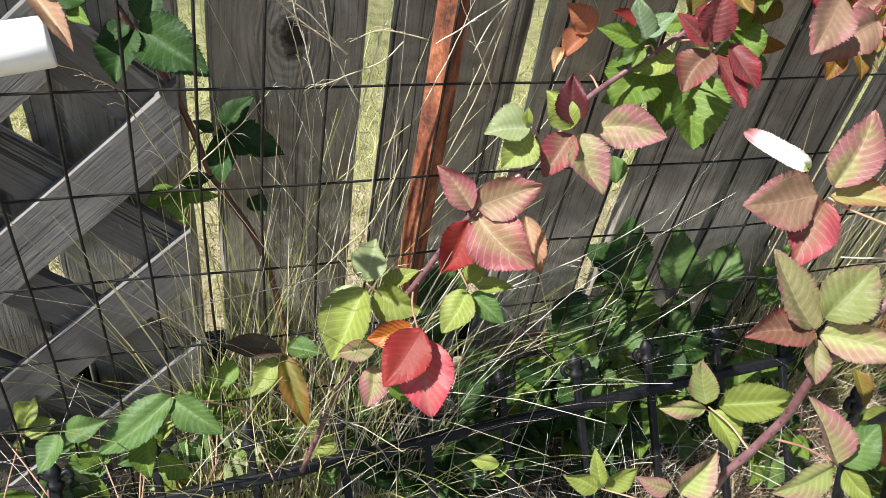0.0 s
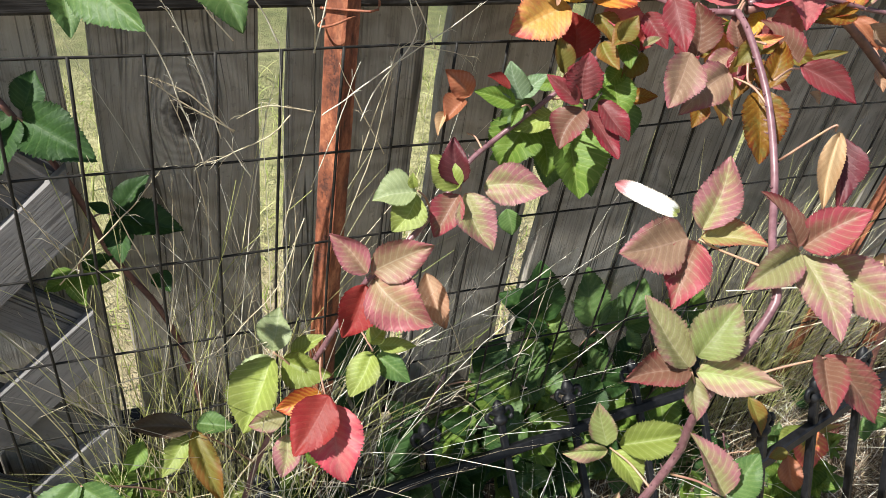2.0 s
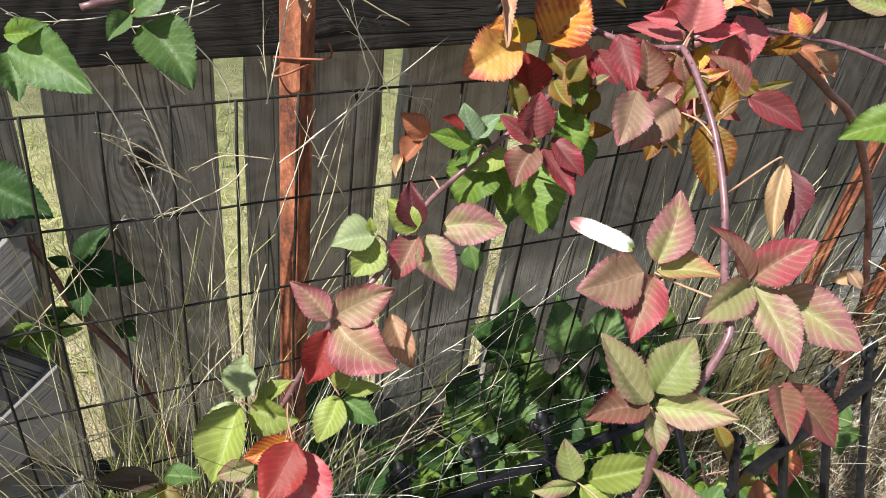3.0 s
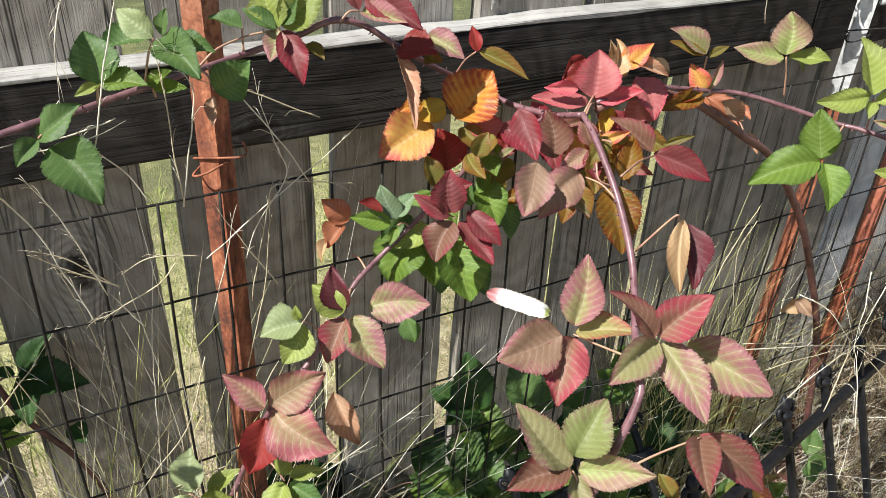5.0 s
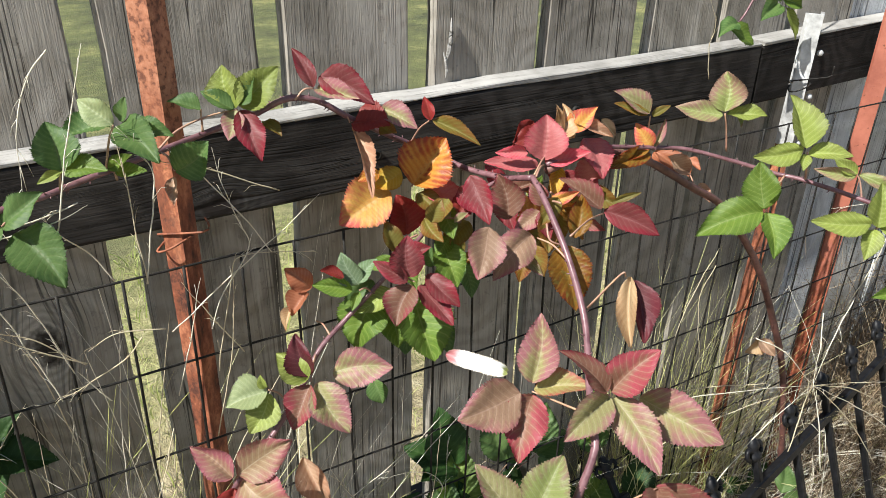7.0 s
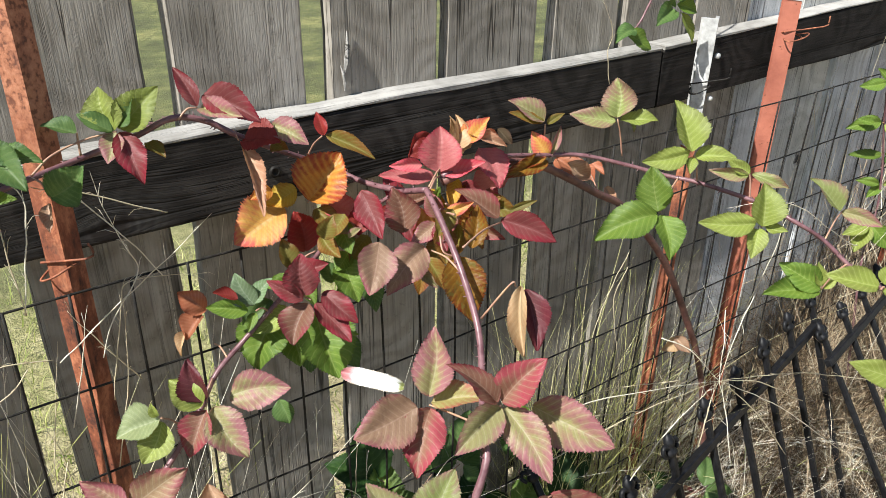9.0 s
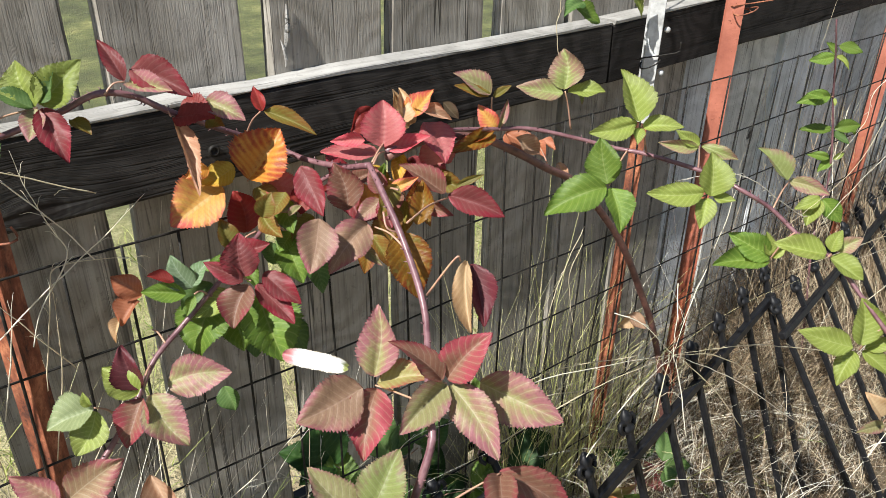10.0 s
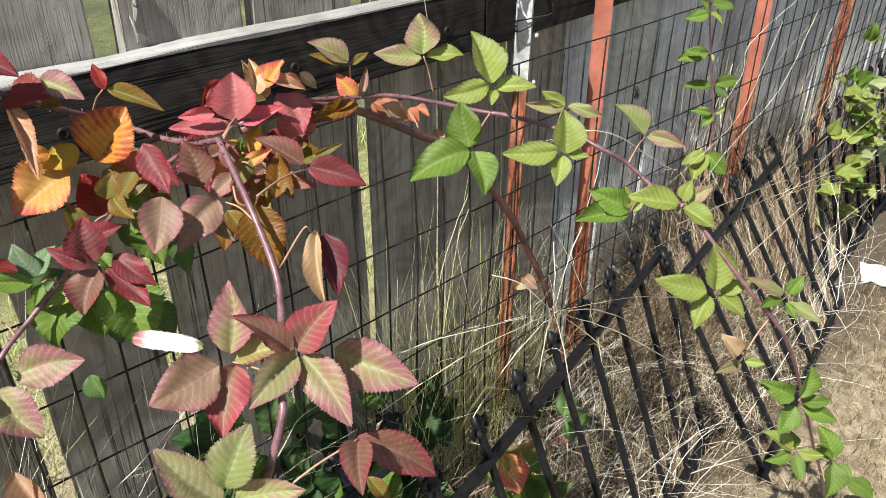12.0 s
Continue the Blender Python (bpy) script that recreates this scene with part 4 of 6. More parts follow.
lf = compound(arch, (0.132, -0.215, 0.862), (0.144, -0.220, 0.883))
leaflet(lf, (0.132, -0.215, 0.863), (0.130, -0.197, 0.903), 0.70, "mauve")
leaflet(lf, (0.087, -0.215, 0.915), (0.088, -0.248, 0.880), 0.47, "plum")
leaflet(lf, (0.155, -0.215, 0.852), (0.144, -0.222, 0.886), 0.67, "flame")
leaflet(lf, (0.047, -0.215, 0.879), (0.057, -0.217, 0.900), 0.69, "olive")
leaflet(lf, (0.072, -0.215, 0.873), (0.081, -0.223, 0.884), 0.47, "rosy")
lf = compound(arch, (-0.354, -0.150, 0.910), (-0.340, -0.145, 0.919))
leaflet(lf, (-0.353, -0.150, 0.907), (-0.315, -0.207, 0.895), 0.50, "green")
leaflet(lf, (-0.358, -0.150, 0.903), (-0.357, -0.178, 0.881), 0.55, "green")
leaflet(lf, (-0.357, -0.150, 0.914), (-0.330, -0.167, 0.925), 0.44, "lush")
stem = bramble("stout purple bramble cane with mauve and lime leaves", ((0.150, -0.225, 0.905), (0.141, -0.255, 0.897), (0.130, -0.305, 0.867), (0.121, -0.345, 0.827), (0.095, -0.385, 0.802), (0.068, -0.420, 0.793), (0.055, -0.440, 0.779), (0.016, -0.450, 0.704), (0.020, -0.448, 0.651), (0.014, -0.445, 0.603), (0.009, -0.440, 0.550), (0.031, -0.430, 0.438), (0.149, -0.400, 0.048)), 0.0028, 0.0036)
lf = compound(stem, (0.125, -0.270, 0.868), (0.128, -0.310, 0.863))
leaflet(lf, (0.071, -0.270, 0.891), (0.049, -0.289, 0.856), 0.67, "pink")
leaflet(lf, (0.117, -0.270, 0.873), (0.071, -0.283, 0.848), 0.57, "pink")
leaflet(lf, (0.140, -0.240, 0.843), (0.146, -0.260, 0.817), 0.50, "olive")
leaflet(lf, (0.111, -0.270, 0.856), (0.117, -0.292, 0.842), 0.35, "rosy")
leaflet(lf, (0.140, -0.230, 0.828), (0.131, -0.240, 0.805), 0.60, "rust")
lf = compound(stem, (0.142, -0.285, 0.863), (0.131, -0.280, 0.869), (0.134, -0.270, 0.880))
leaflet(lf, (0.141, -0.285, 0.862), (0.135, -0.321, 0.817), 0.62, "rust")
leaflet(lf, (0.182, -0.255, 0.848), (0.198, -0.241, 0.884), 0.50, "rust")
leaflet(lf, (0.160, -0.235, 0.869), (0.154, -0.252, 0.837), 0.60, "olive")
leaflet(lf, (0.166, -0.245, 0.888), (0.147, -0.248, 0.866), 0.60, "olive")
lf = compound(stem, (0.226, -0.245, 0.859), (0.141, -0.295, 0.877))
leaflet(lf, (0.228, -0.245, 0.861), (0.264, -0.287, 0.844), 0.44, "plum")
leaflet(lf, (0.221, -0.245, 0.866), (0.189, -0.217, 0.894), 0.41, "mauve")
leaflet(lf, (0.237, -0.245, 0.868), (0.259, -0.260, 0.880), 0.25, "olive")
leaflet(lf, (0.307, -0.205, 0.811), (0.315, -0.215, 0.803), 0.60, "dry")
lf = compound(stem, (0.147, -0.360, 0.867), (0.141, -0.360, 0.871), (0.128, -0.340, 0.832))
leaflet(lf, (0.153, -0.360, 0.864), (0.136, -0.387, 0.816), 0.27, "tan", 40)
leaflet(lf, (0.160, -0.360, 0.859), (0.149, -0.390, 0.819), 0.42, "maroon")
lf = compound(stem, (0.086, -0.419, 0.810), (0.073, -0.412, 0.801))
leaflet(lf, (0.082, -0.419, 0.816), (0.052, -0.401, 0.853), 0.38, "mauve")
leaflet(lf, (0.087, -0.419, 0.814), (0.114, -0.435, 0.851), 0.58, "mauve")
leaflet(lf, (0.085, -0.419, 0.808), (0.038, -0.426, 0.791), 0.49, "rosy")
leaflet(lf, (0.091, -0.419, 0.805), (0.090, -0.475, 0.773), 0.44, "rosy")
leaflet(lf, (0.121, -0.419, 0.793), (0.150, -0.480, 0.780), 0.52, "rosy")
lf = compound(stem, (0.071, -0.345, 0.769), (0.078, -0.360, 0.769), (0.077, -0.410, 0.788))
leaflet(lf, (0.071, -0.345, 0.780), (0.088, -0.329, 0.834), 0.53, "rosy")
leaflet(lf, (0.058, -0.345, 0.772), (-0.000, -0.340, 0.763), 0.67, "pink")
leaflet(lf, (0.072, -0.345, 0.764), (0.036, -0.379, 0.734), 0.61, "mauve")
leaflet(lf, (0.074, -0.345, 0.771), (0.107, -0.380, 0.784), 0.46, "blush")
leaflet(lf, (0.055, -0.329, 0.785), (0.015, -0.296, 0.797), 0.28, "white", -12)
left = bramble("red-tinged bramble cane crossing the wire mesh", ((0.149, -0.180, 0.888), (0.118, -0.150, 0.858), (0.083, -0.155, 0.843), (0.047, -0.170, 0.827), (0.005, -0.175, 0.798), (-0.025, -0.175, 0.774), (-0.056, -0.185, 0.757), (-0.083, -0.200, 0.730), (-0.119, -0.212, 0.698), (-0.152, -0.216, 0.668), (-0.168, -0.210, 0.630), (-0.188, -0.200, 0.571), (-0.218, -0.190, 0.495), (-0.246, -0.180, 0.400), (-0.279, -0.170, 0.244)), 0.0022, 0.003)
lf = compound(left, (0.030, -0.215, 0.822), (0.020, -0.180, 0.811))
leaflet(lf, (0.025, -0.215, 0.829), (0.029, -0.204, 0.865), 0.79, "plum")
leaflet(lf, (0.022, -0.215, 0.825), (-0.003, -0.197, 0.844), 0.42, "plum")
leaflet(lf, (0.027, -0.215, 0.818), (0.003, -0.229, 0.790), 0.74, "mauve")
leaflet(lf, (0.035, -0.215, 0.816), (0.050, -0.251, 0.788), 0.48, "plum")
leaflet(lf, (0.043, -0.215, 0.825), (0.060, -0.248, 0.805), 0.50, "plum")
lf = compound(left, (-0.009, -0.178, 0.805), (0.005, -0.175, 0.797))
leaflet(lf, (-0.010, -0.178, 0.812), (-0.020, -0.163, 0.841), 0.66, "young")
leaflet(lf, (-0.017, -0.178, 0.808), (-0.050, -0.163, 0.815), 0.45, "lush")
leaflet(lf, (-0.009, -0.178, 0.814), (0.008, -0.183, 0.837), 0.53, "young")
leaflet(lf, (-0.010, -0.178, 0.803), (-0.022, -0.188, 0.792), 0.48, "lush")
leaflet(lf, (-0.025, -0.178, 0.823), (-0.044, -0.170, 0.832), 0.50, "crimson")
leaflet(lf, (0.024, -0.178, 0.796), (-0.012, -0.177, 0.780), 0.55, "lime")
lf = compound(left, (0.025, -0.165, 0.779), (0.005, -0.175, 0.797))
leaflet(lf, (0.011, -0.165, 0.780), (-0.018, -0.181, 0.743), 0.95, "lush")
leaflet(lf, (0.023, -0.165, 0.773), (0.023, -0.196, 0.740), 0.80, "lush")
leaflet(lf, (0.057, -0.165, 0.772), (0.057, -0.209, 0.719), 0.78, "lush")
leaflet(lf, (0.049, -0.145, 0.746), (0.045, -0.169, 0.706), 0.70, "green")
leaflet(lf, (0.090, -0.165, 0.822), (0.090, -0.196, 0.790), 0.69, "lush")
leaflet(lf, (0.120, -0.165, 0.840), (0.094, -0.172, 0.820), 0.63, "olive")
leaflet(lf, (0.097, -0.165, 0.829), (0.078, -0.172, 0.816), 0.75, "lush")
lf = compound(left, (-0.043, -0.150, 0.766), (-0.042, -0.180, 0.767))
leaflet(lf, (-0.047, -0.150, 0.804), (-0.066, -0.136, 0.823), 0.70, "dryred")
leaflet(lf, (-0.051, -0.150, 0.801), (-0.072, -0.156, 0.787), 0.80, "dryred")
leaflet(lf, (-0.068, -0.150, 0.789), (-0.079, -0.163, 0.774), 0.39, "tan")
lf = compound(left, (-0.079, -0.220, 0.753), (-0.060, -0.187, 0.755))
leaflet(lf, (-0.056, -0.220, 0.755), (-0.012, -0.250, 0.763), 0.61, "rosy")
leaflet(lf, (-0.080, -0.220, 0.749), (-0.105, -0.234, 0.719), 0.64, "mauve")
leaflet(lf, (-0.073, -0.220, 0.748), (-0.060, -0.259, 0.714), 0.60, "rosy")
leaflet(lf, (-0.081, -0.220, 0.760), (-0.085, -0.204, 0.796), 0.59, "maroon")
leaflet(lf, (-0.083, -0.220, 0.756), (-0.102, -0.202, 0.780), 0.75, "lime")
leaflet(lf, (0.011, -0.160, 0.680), (0.013, -0.175, 0.658), 0.80, "green")
lf = compound(left, (-0.116, -0.215, 0.755), (-0.096, -0.205, 0.725))
leaflet(lf, (-0.118, -0.215, 0.754), (-0.153, -0.209, 0.747), 0.82, "pale")
leaflet(lf, (-0.116, -0.215, 0.750), (-0.140, -0.227, 0.725), 0.78, "lime")
leaflet(lf, (-0.119, -0.215, 0.758), (-0.122, -0.214, 0.772), 0.59, "lime")
lf = compound(left, (-0.159, -0.231, 0.683), (-0.148, -0.216, 0.671))
leaflet(lf, (-0.161, -0.231, 0.689), (-0.187, -0.207, 0.717), 0.52, "pink")
leaflet(lf, (-0.155, -0.231, 0.689), (-0.109, -0.247, 0.721), 0.56, "tan2")
leaflet(lf, (-0.153, -0.231, 0.679), (-0.119, -0.281, 0.662), 0.74, "tan2")
leaflet(lf, (-0.161, -0.231, 0.674), (-0.185, -0.251, 0.636), 0.66, "crimson")
leaflet(lf, (-0.079, -0.182, 0.632), (-0.067, -0.218, 0.588), 0.45, "dry")
lf = compound(left, (-0.152, -0.243, 0.605), (-0.166, -0.210, 0.620))
leaflet(lf, (-0.154, -0.243, 0.603), (-0.180, -0.265, 0.577), 0.68, "lime")
leaflet(lf, (-0.147, -0.243, 0.599), (-0.126, -0.273, 0.588), 0.55, "green")
leaflet(lf, (-0.156, -0.243, 0.617), (-0.139, -0.240, 0.640), 0.60, "lime")
leaflet(lf, (-0.147, -0.243, 0.611), (-0.118, -0.260, 0.619), 0.38, "lime")
lf = compound(left, (-0.229, -0.185, 0.568), (-0.205, -0.193, 0.536))
leaflet(lf, (-0.230, -0.185, 0.572), (-0.222, -0.167, 0.607), 0.83, "pale")
leaflet(lf, (-0.232, -0.185, 0.560), (-0.269, -0.224, 0.510), 0.66, "lime")
leaflet(lf, (-0.219, -0.185, 0.554), (-0.180, -0.215, 0.553), 0.65, "lime")
leaflet(lf, (-0.227, -0.155, 0.532), (-0.270, -0.167, 0.497), 0.55, "pale")
leaflet(lf, (-0.210, -0.185, 0.560), (-0.181, -0.188, 0.582), 0.48, "lime")
leaflet(lf, (-0.231, -0.145, 0.430), (-0.255, -0.124, 0.440), 0.60, "green")
lf = compound(left, (-0.200, -0.265, 0.576), (-0.193, -0.220, 0.566), (-0.187, -0.200, 0.567))
leaflet(lf, (-0.199, -0.265, 0.583), (-0.236, -0.291, 0.547), 0.66, "crimson")
leaflet(lf, (-0.192, -0.265, 0.568), (-0.196, -0.315, 0.523), 0.68, "red")
leaflet(lf, (-0.200, -0.245, 0.567), (-0.240, -0.240, 0.551), 0.55, "orange")
leaflet(lf, (-0.230, -0.235, 0.532), (-0.262, -0.228, 0.523), 0.55, "rosy")
leaflet(lf, (-0.228, -0.235, 0.506), (-0.238, -0.259, 0.475), 0.60, "rosy")
leaflet(lf, (-0.198, -0.215, 0.459), (-0.185, -0.237, 0.442), 0.70, "lush")
lf = compound(left, (-0.309, -0.200, 0.501), (-0.246, -0.180, 0.400))
leaflet(lf, (-0.310, -0.200, 0.503), (-0.363, -0.184, 0.504), 0.38, "brown")
leaflet(lf, (-0.314, -0.200, 0.494), (-0.341, -0.221, 0.468), 0.50, "lime")
leaflet(lf, (-0.307, -0.200, 0.497), (-0.292, -0.256, 0.456), 0.32, "olive")
leaflet(lf, (-0.354, -0.200, 0.499), (-0.369, -0.218, 0.483), 0.60, "lush")
leaflet(lf, (-0.303, -0.200, 0.509), (-0.274, -0.218, 0.515), 0.57, "green")
lf = compound(left, (-0.411, -0.200, 0.457), (-0.329, -0.180, 0.385))
leaflet(lf, (-0.413, -0.200, 0.458), (-0.482, -0.219, 0.413), 0.42, "green")
leaflet(lf, (-0.410, -0.200, 0.455), (-0.370, -0.240, 0.443), 0.49, "green")
leaflet(lf, (-0.437, -0.200, 0.408), (-0.438, -0.234, 0.382), 0.60, "lush")
leaflet(lf, (-0.513, -0.200, 0.424), (-0.534, -0.222, 0.401), 0.70, "green")
leaflet(lf, (-0.507, -0.200, 0.431), (-0.471, -0.210, 0.450), 0.54, "green")
leaflet(lf, (-0.431, -0.200, 0.367), (-0.402, -0.229, 0.362), 0.58, "lush")
hidden = bramble("dark bramble cane with shaded green leaves by the pickets", ((-0.421, -0.050, 0.776), (-0.399, -0.045, 0.728), (-0.384, -0.040, 0.691), (-0.369, -0.035, 0.641), (-0.355, -0.035, 0.590), (-0.319, -0.035, 0.516), (-0.297, -0.040, 0.443), (-0.280, -0.050, 0.333), (-0.267, -0.060, 0.112)), 0.0028, 0.0036)
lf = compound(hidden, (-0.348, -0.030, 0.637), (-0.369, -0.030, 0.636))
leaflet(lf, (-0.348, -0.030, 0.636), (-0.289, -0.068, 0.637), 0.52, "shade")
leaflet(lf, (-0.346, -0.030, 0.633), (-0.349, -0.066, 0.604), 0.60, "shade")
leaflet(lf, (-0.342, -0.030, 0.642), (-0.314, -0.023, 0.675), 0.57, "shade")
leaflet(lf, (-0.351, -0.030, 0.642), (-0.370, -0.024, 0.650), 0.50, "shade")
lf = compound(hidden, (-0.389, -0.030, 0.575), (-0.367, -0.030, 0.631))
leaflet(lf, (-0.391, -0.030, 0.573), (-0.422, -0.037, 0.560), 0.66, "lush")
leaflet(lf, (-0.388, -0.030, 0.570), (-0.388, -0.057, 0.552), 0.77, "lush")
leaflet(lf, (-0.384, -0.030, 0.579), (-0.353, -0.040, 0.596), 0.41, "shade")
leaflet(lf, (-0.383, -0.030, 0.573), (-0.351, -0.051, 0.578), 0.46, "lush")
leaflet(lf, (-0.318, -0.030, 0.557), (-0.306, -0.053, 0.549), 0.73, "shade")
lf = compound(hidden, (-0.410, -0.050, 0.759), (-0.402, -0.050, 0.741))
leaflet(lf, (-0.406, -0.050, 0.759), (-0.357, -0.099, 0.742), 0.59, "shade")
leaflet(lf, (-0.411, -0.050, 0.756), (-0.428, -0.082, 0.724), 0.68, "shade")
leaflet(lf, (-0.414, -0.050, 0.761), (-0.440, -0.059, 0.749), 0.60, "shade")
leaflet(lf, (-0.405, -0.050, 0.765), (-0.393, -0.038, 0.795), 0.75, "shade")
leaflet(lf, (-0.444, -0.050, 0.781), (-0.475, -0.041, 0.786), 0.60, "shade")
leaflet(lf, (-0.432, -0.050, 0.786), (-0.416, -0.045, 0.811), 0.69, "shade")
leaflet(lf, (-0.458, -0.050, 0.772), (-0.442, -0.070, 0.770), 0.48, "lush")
lf = compound(hidden, (-0.460, -0.200, 0.854))
leaflet(lf, (-0.457, -0.200, 0.854), (-0.437, -0.235, 0.838), 0.32, "dry")
leaflet(lf, (-0.453, -0.200, 0.858), (-0.434, -0.216, 0.862), 0.39, "lush")
lf = compound(stem, (0.003, -0.400, 0.603), (0.012, -0.445, 0.604))
leaflet(lf, (-0.001, -0.400, 0.608), (-0.006, -0.379, 0.639), 0.55, "limepink")
leaflet(lf, (0.001, -0.400, 0.600), (-0.037, -0.393, 0.599), 0.39, "limepink")
leaflet(lf, (0.009, -0.400, 0.595), (0.021, -0.433, 0.577), 0.64, "lime")
leaflet(lf, (0.015, -0.400, 0.602), (0.064, -0.424, 0.630), 0.46, "lime")
lf = compound(stem, (0.004, -0.440, 0.735), (0.015, -0.450, 0.698))
leaflet(lf, (-0.001, -0.440, 0.741), (-0.024, -0.403, 0.780), 0.47, "rosy")
leaflet(lf, (0.004, -0.440, 0.750), (0.033, -0.432, 0.785), 0.70, "limepink")
leaflet(lf, (0.001, -0.440, 0.736), (-0.047, -0.432, 0.732), 0.49, "mauve")
leaflet(lf, (0.010, -0.440, 0.733), (0.045, -0.481, 0.749), 0.42, "limepink")
leaflet(lf, (0.008, -0.440, 0.728), (0.003, -0.464, 0.710), 0.55, "rosy")
leaflet(lf, (0.165, -0.390, 0.602), (0.171, -0.416, 0.577), 0.40, "olive")
lf = compound(stem, (0.016, -0.500, 0.666), (0.024, -0.448, 0.621))
leaflet(lf, (0.012, -0.500, 0.672), (-0.007, -0.469, 0.707), 0.43, "rosy")
leaflet(lf, (0.012, -0.500, 0.665), (-0.032, -0.502, 0.651), 0.40, "limepink")
leaflet(lf, (0.019, -0.500, 0.667), (0.039, -0.493, 0.696), 0.68, "green")
leaflet(lf, (0.027, -0.500, 0.657), (0.037, -0.521, 0.651), 0.60, "lime")
leaflet(lf, (0.175, -0.440, 0.583), (0.158, -0.438, 0.577), 0.60, "olive")
leaflet(lf, (0.222, -0.420, 0.533), (0.223, -0.446, 0.506), 0.55, "dryred")
leaflet(lf, (0.112, -0.450, 0.623), (0.098, -0.452, 0.614), 0.60, "lime")
lf = compound(stem, (-0.036, -0.450, 0.565), (0.009, -0.440, 0.550))
leaflet(lf, (-0.039, -0.450, 0.570), (-0.015, -0.441, 0.604), 0.54, "limepink")
leaflet(lf, (-0.052, -0.450, 0.579), (-0.079, -0.439, 0.588), 0.45, "rosy")
lf = compound(stem, (-0.030, -0.370, 0.443), (0.017, -0.430, 0.474))
leaflet(lf, (-0.032, -0.370, 0.449), (-0.038, -0.349, 0.480), 0.39, "lime")
leaflet(lf, (-0.036, -0.370, 0.445), (-0.068, -0.355, 0.456), 0.51, "lime")
leaflet(lf, (-0.023, -0.370, 0.440), (0.004, -0.368, 0.467), 0.54, "lime")
leaflet(lf, (-0.080, -0.270, 0.348), (-0.109, -0.258, 0.346), 0.50, "lime")
leaflet(lf, (-0.079, -0.270, 0.325), (-0.063, -0.267, 0.337), 0.50, "lush")
lf = compound(stem, (0.103, -0.464, 0.745), (0.024, -0.449, 0.719))
leaflet(lf, (0.103, -0.464, 0.743), (0.075, -0.503, 0.737), 0.46, "mauve")
leaflet(lf, (0.105, -0.464, 0.744), (0.156, -0.496, 0.691), 0.34, "mauve")
right = bramble("purple bramble cane with lime green leaves reaching over the iron panels", ((0.186, -0.200, 0.902), (0.238, -0.200, 0.910), (0.327, -0.207, 0.897), (0.362, -0.220, 0.893), (0.400, -0.250, 0.883), (0.430, -0.280, 0.874), (0.442, -0.310, 0.874), (0.449, -0.380, 0.874), (0.453, -0.420, 0.867), (0.476, -0.440, 0.849), (0.485, -0.470, 0.828), (0.497, -0.500, 0.813), (0.496, -0.540, 0.784), (0.502, -0.580, 0.747), (0.541, -0.610, 0.688), (0.623, -0.620, 0.569), (0.727, -0.625, 0.421), (0.857, -0.630, 0.240), (1.164, -0.630, -0.213)), 0.0024, 0.002)
lf = compound(right, (0.323, -0.207, 0.897), (0.323, -0.207, 0.895))
leaflet(lf, (0.319, -0.207, 0.898), (0.307, -0.193, 0.923), 0.61, "flame")
leaflet(lf, (0.324, -0.207, 0.898), (0.337, -0.205, 0.927), 0.25, "rosy")
leaflet(lf, (0.317, -0.207, 0.897), (0.273, -0.196, 0.888), 0.24, "rust")
leaflet(lf, (0.383, -0.157, 0.866), (0.411, -0.187, 0.845), 0.50, "dryred")
leaflet(lf, (0.390, -0.147, 0.860), (0.395, -0.158, 0.849), 0.80, "dryred")
lf = compound(right, (0.319, -0.200, 0.931), (0.319, -0.200, 0.904))
leaflet(lf, (0.316, -0.200, 0.935), (0.286, -0.177, 0.957), 0.49, "rosy")
leaflet(lf, (0.315, -0.200, 0.934), (0.283, -0.183, 0.946), 0.33, "olive")
leaflet(lf, (0.322, -0.200, 0.931), (0.336, -0.210, 0.943), 0.40, "olive")
lf = compound(right, (0.385, -0.240, 0.935), (0.399, -0.240, 0.891))
leaflet(lf, (0.384, -0.240, 0.938), (0.391, -0.228, 0.976), 0.82, "limepink")
leaflet(lf, (0.381, -0.240, 0.934), (0.343, -0.209, 0.940), 0.42, "limepink")
leaflet(lf, (0.390, -0.240, 0.934), (0.413, -0.270, 0.940), 0.50, "lime")
leaflet(lf, (0.406, -0.240, 0.928), (0.400, -0.252, 0.921), 0.38, "limepink")
lf = compound(right, (0.381, -0.343, 0.927), (0.442, -0.310, 0.875))
leaflet(lf, (0.377, -0.343, 0.933), (0.375, -0.317, 0.977), 0.60, "lime")
leaflet(lf, (0.373, -0.343, 0.931), (0.333, -0.321, 0.924), 0.43, "lime")
leaflet(lf, (0.385, -0.343, 0.926), (0.407, -0.373, 0.930), 0.46, "lime")
leaflet(lf, (0.381, -0.343, 0.924), (0.368, -0.351, 0.913), 0.59, "lime")
lf = compound(right, (0.384, -0.312, 0.854), (0.436, -0.290, 0.874))
leaflet(lf, (0.381, -0.312, 0.857), (0.386, -0.293, 0.900), 0.70, "lush")
leaflet(lf, (0.378, -0.312, 0.854), (0.320, -0.285, 0.831), 0.52, "lush")
leaflet(lf, (0.388, -0.312, 0.850), (0.376, -0.341, 0.814), 0.61, "lush")
lf = compound(right, (0.408, -0.412, 0.871), (0.455, -0.390, 0.869))
leaflet(lf, (0.410, -0.412, 0.872), (0.418, -0.400, 0.910), 0.74, "lime")
leaflet(lf, (0.395, -0.412, 0.878), (0.352, -0.381, 0.879), 0.41, "lime")
leaflet(lf, (0.404, -0.412, 0.870), (0.385, -0.422, 0.849), 0.61, "lime")
leaflet(lf, (0.415, -0.412, 0.869), (0.423, -0.431, 0.869), 0.50, "lime")
lf = compound(right, (0.555, -0.300, 0.855), (0.448, -0.370, 0.874))
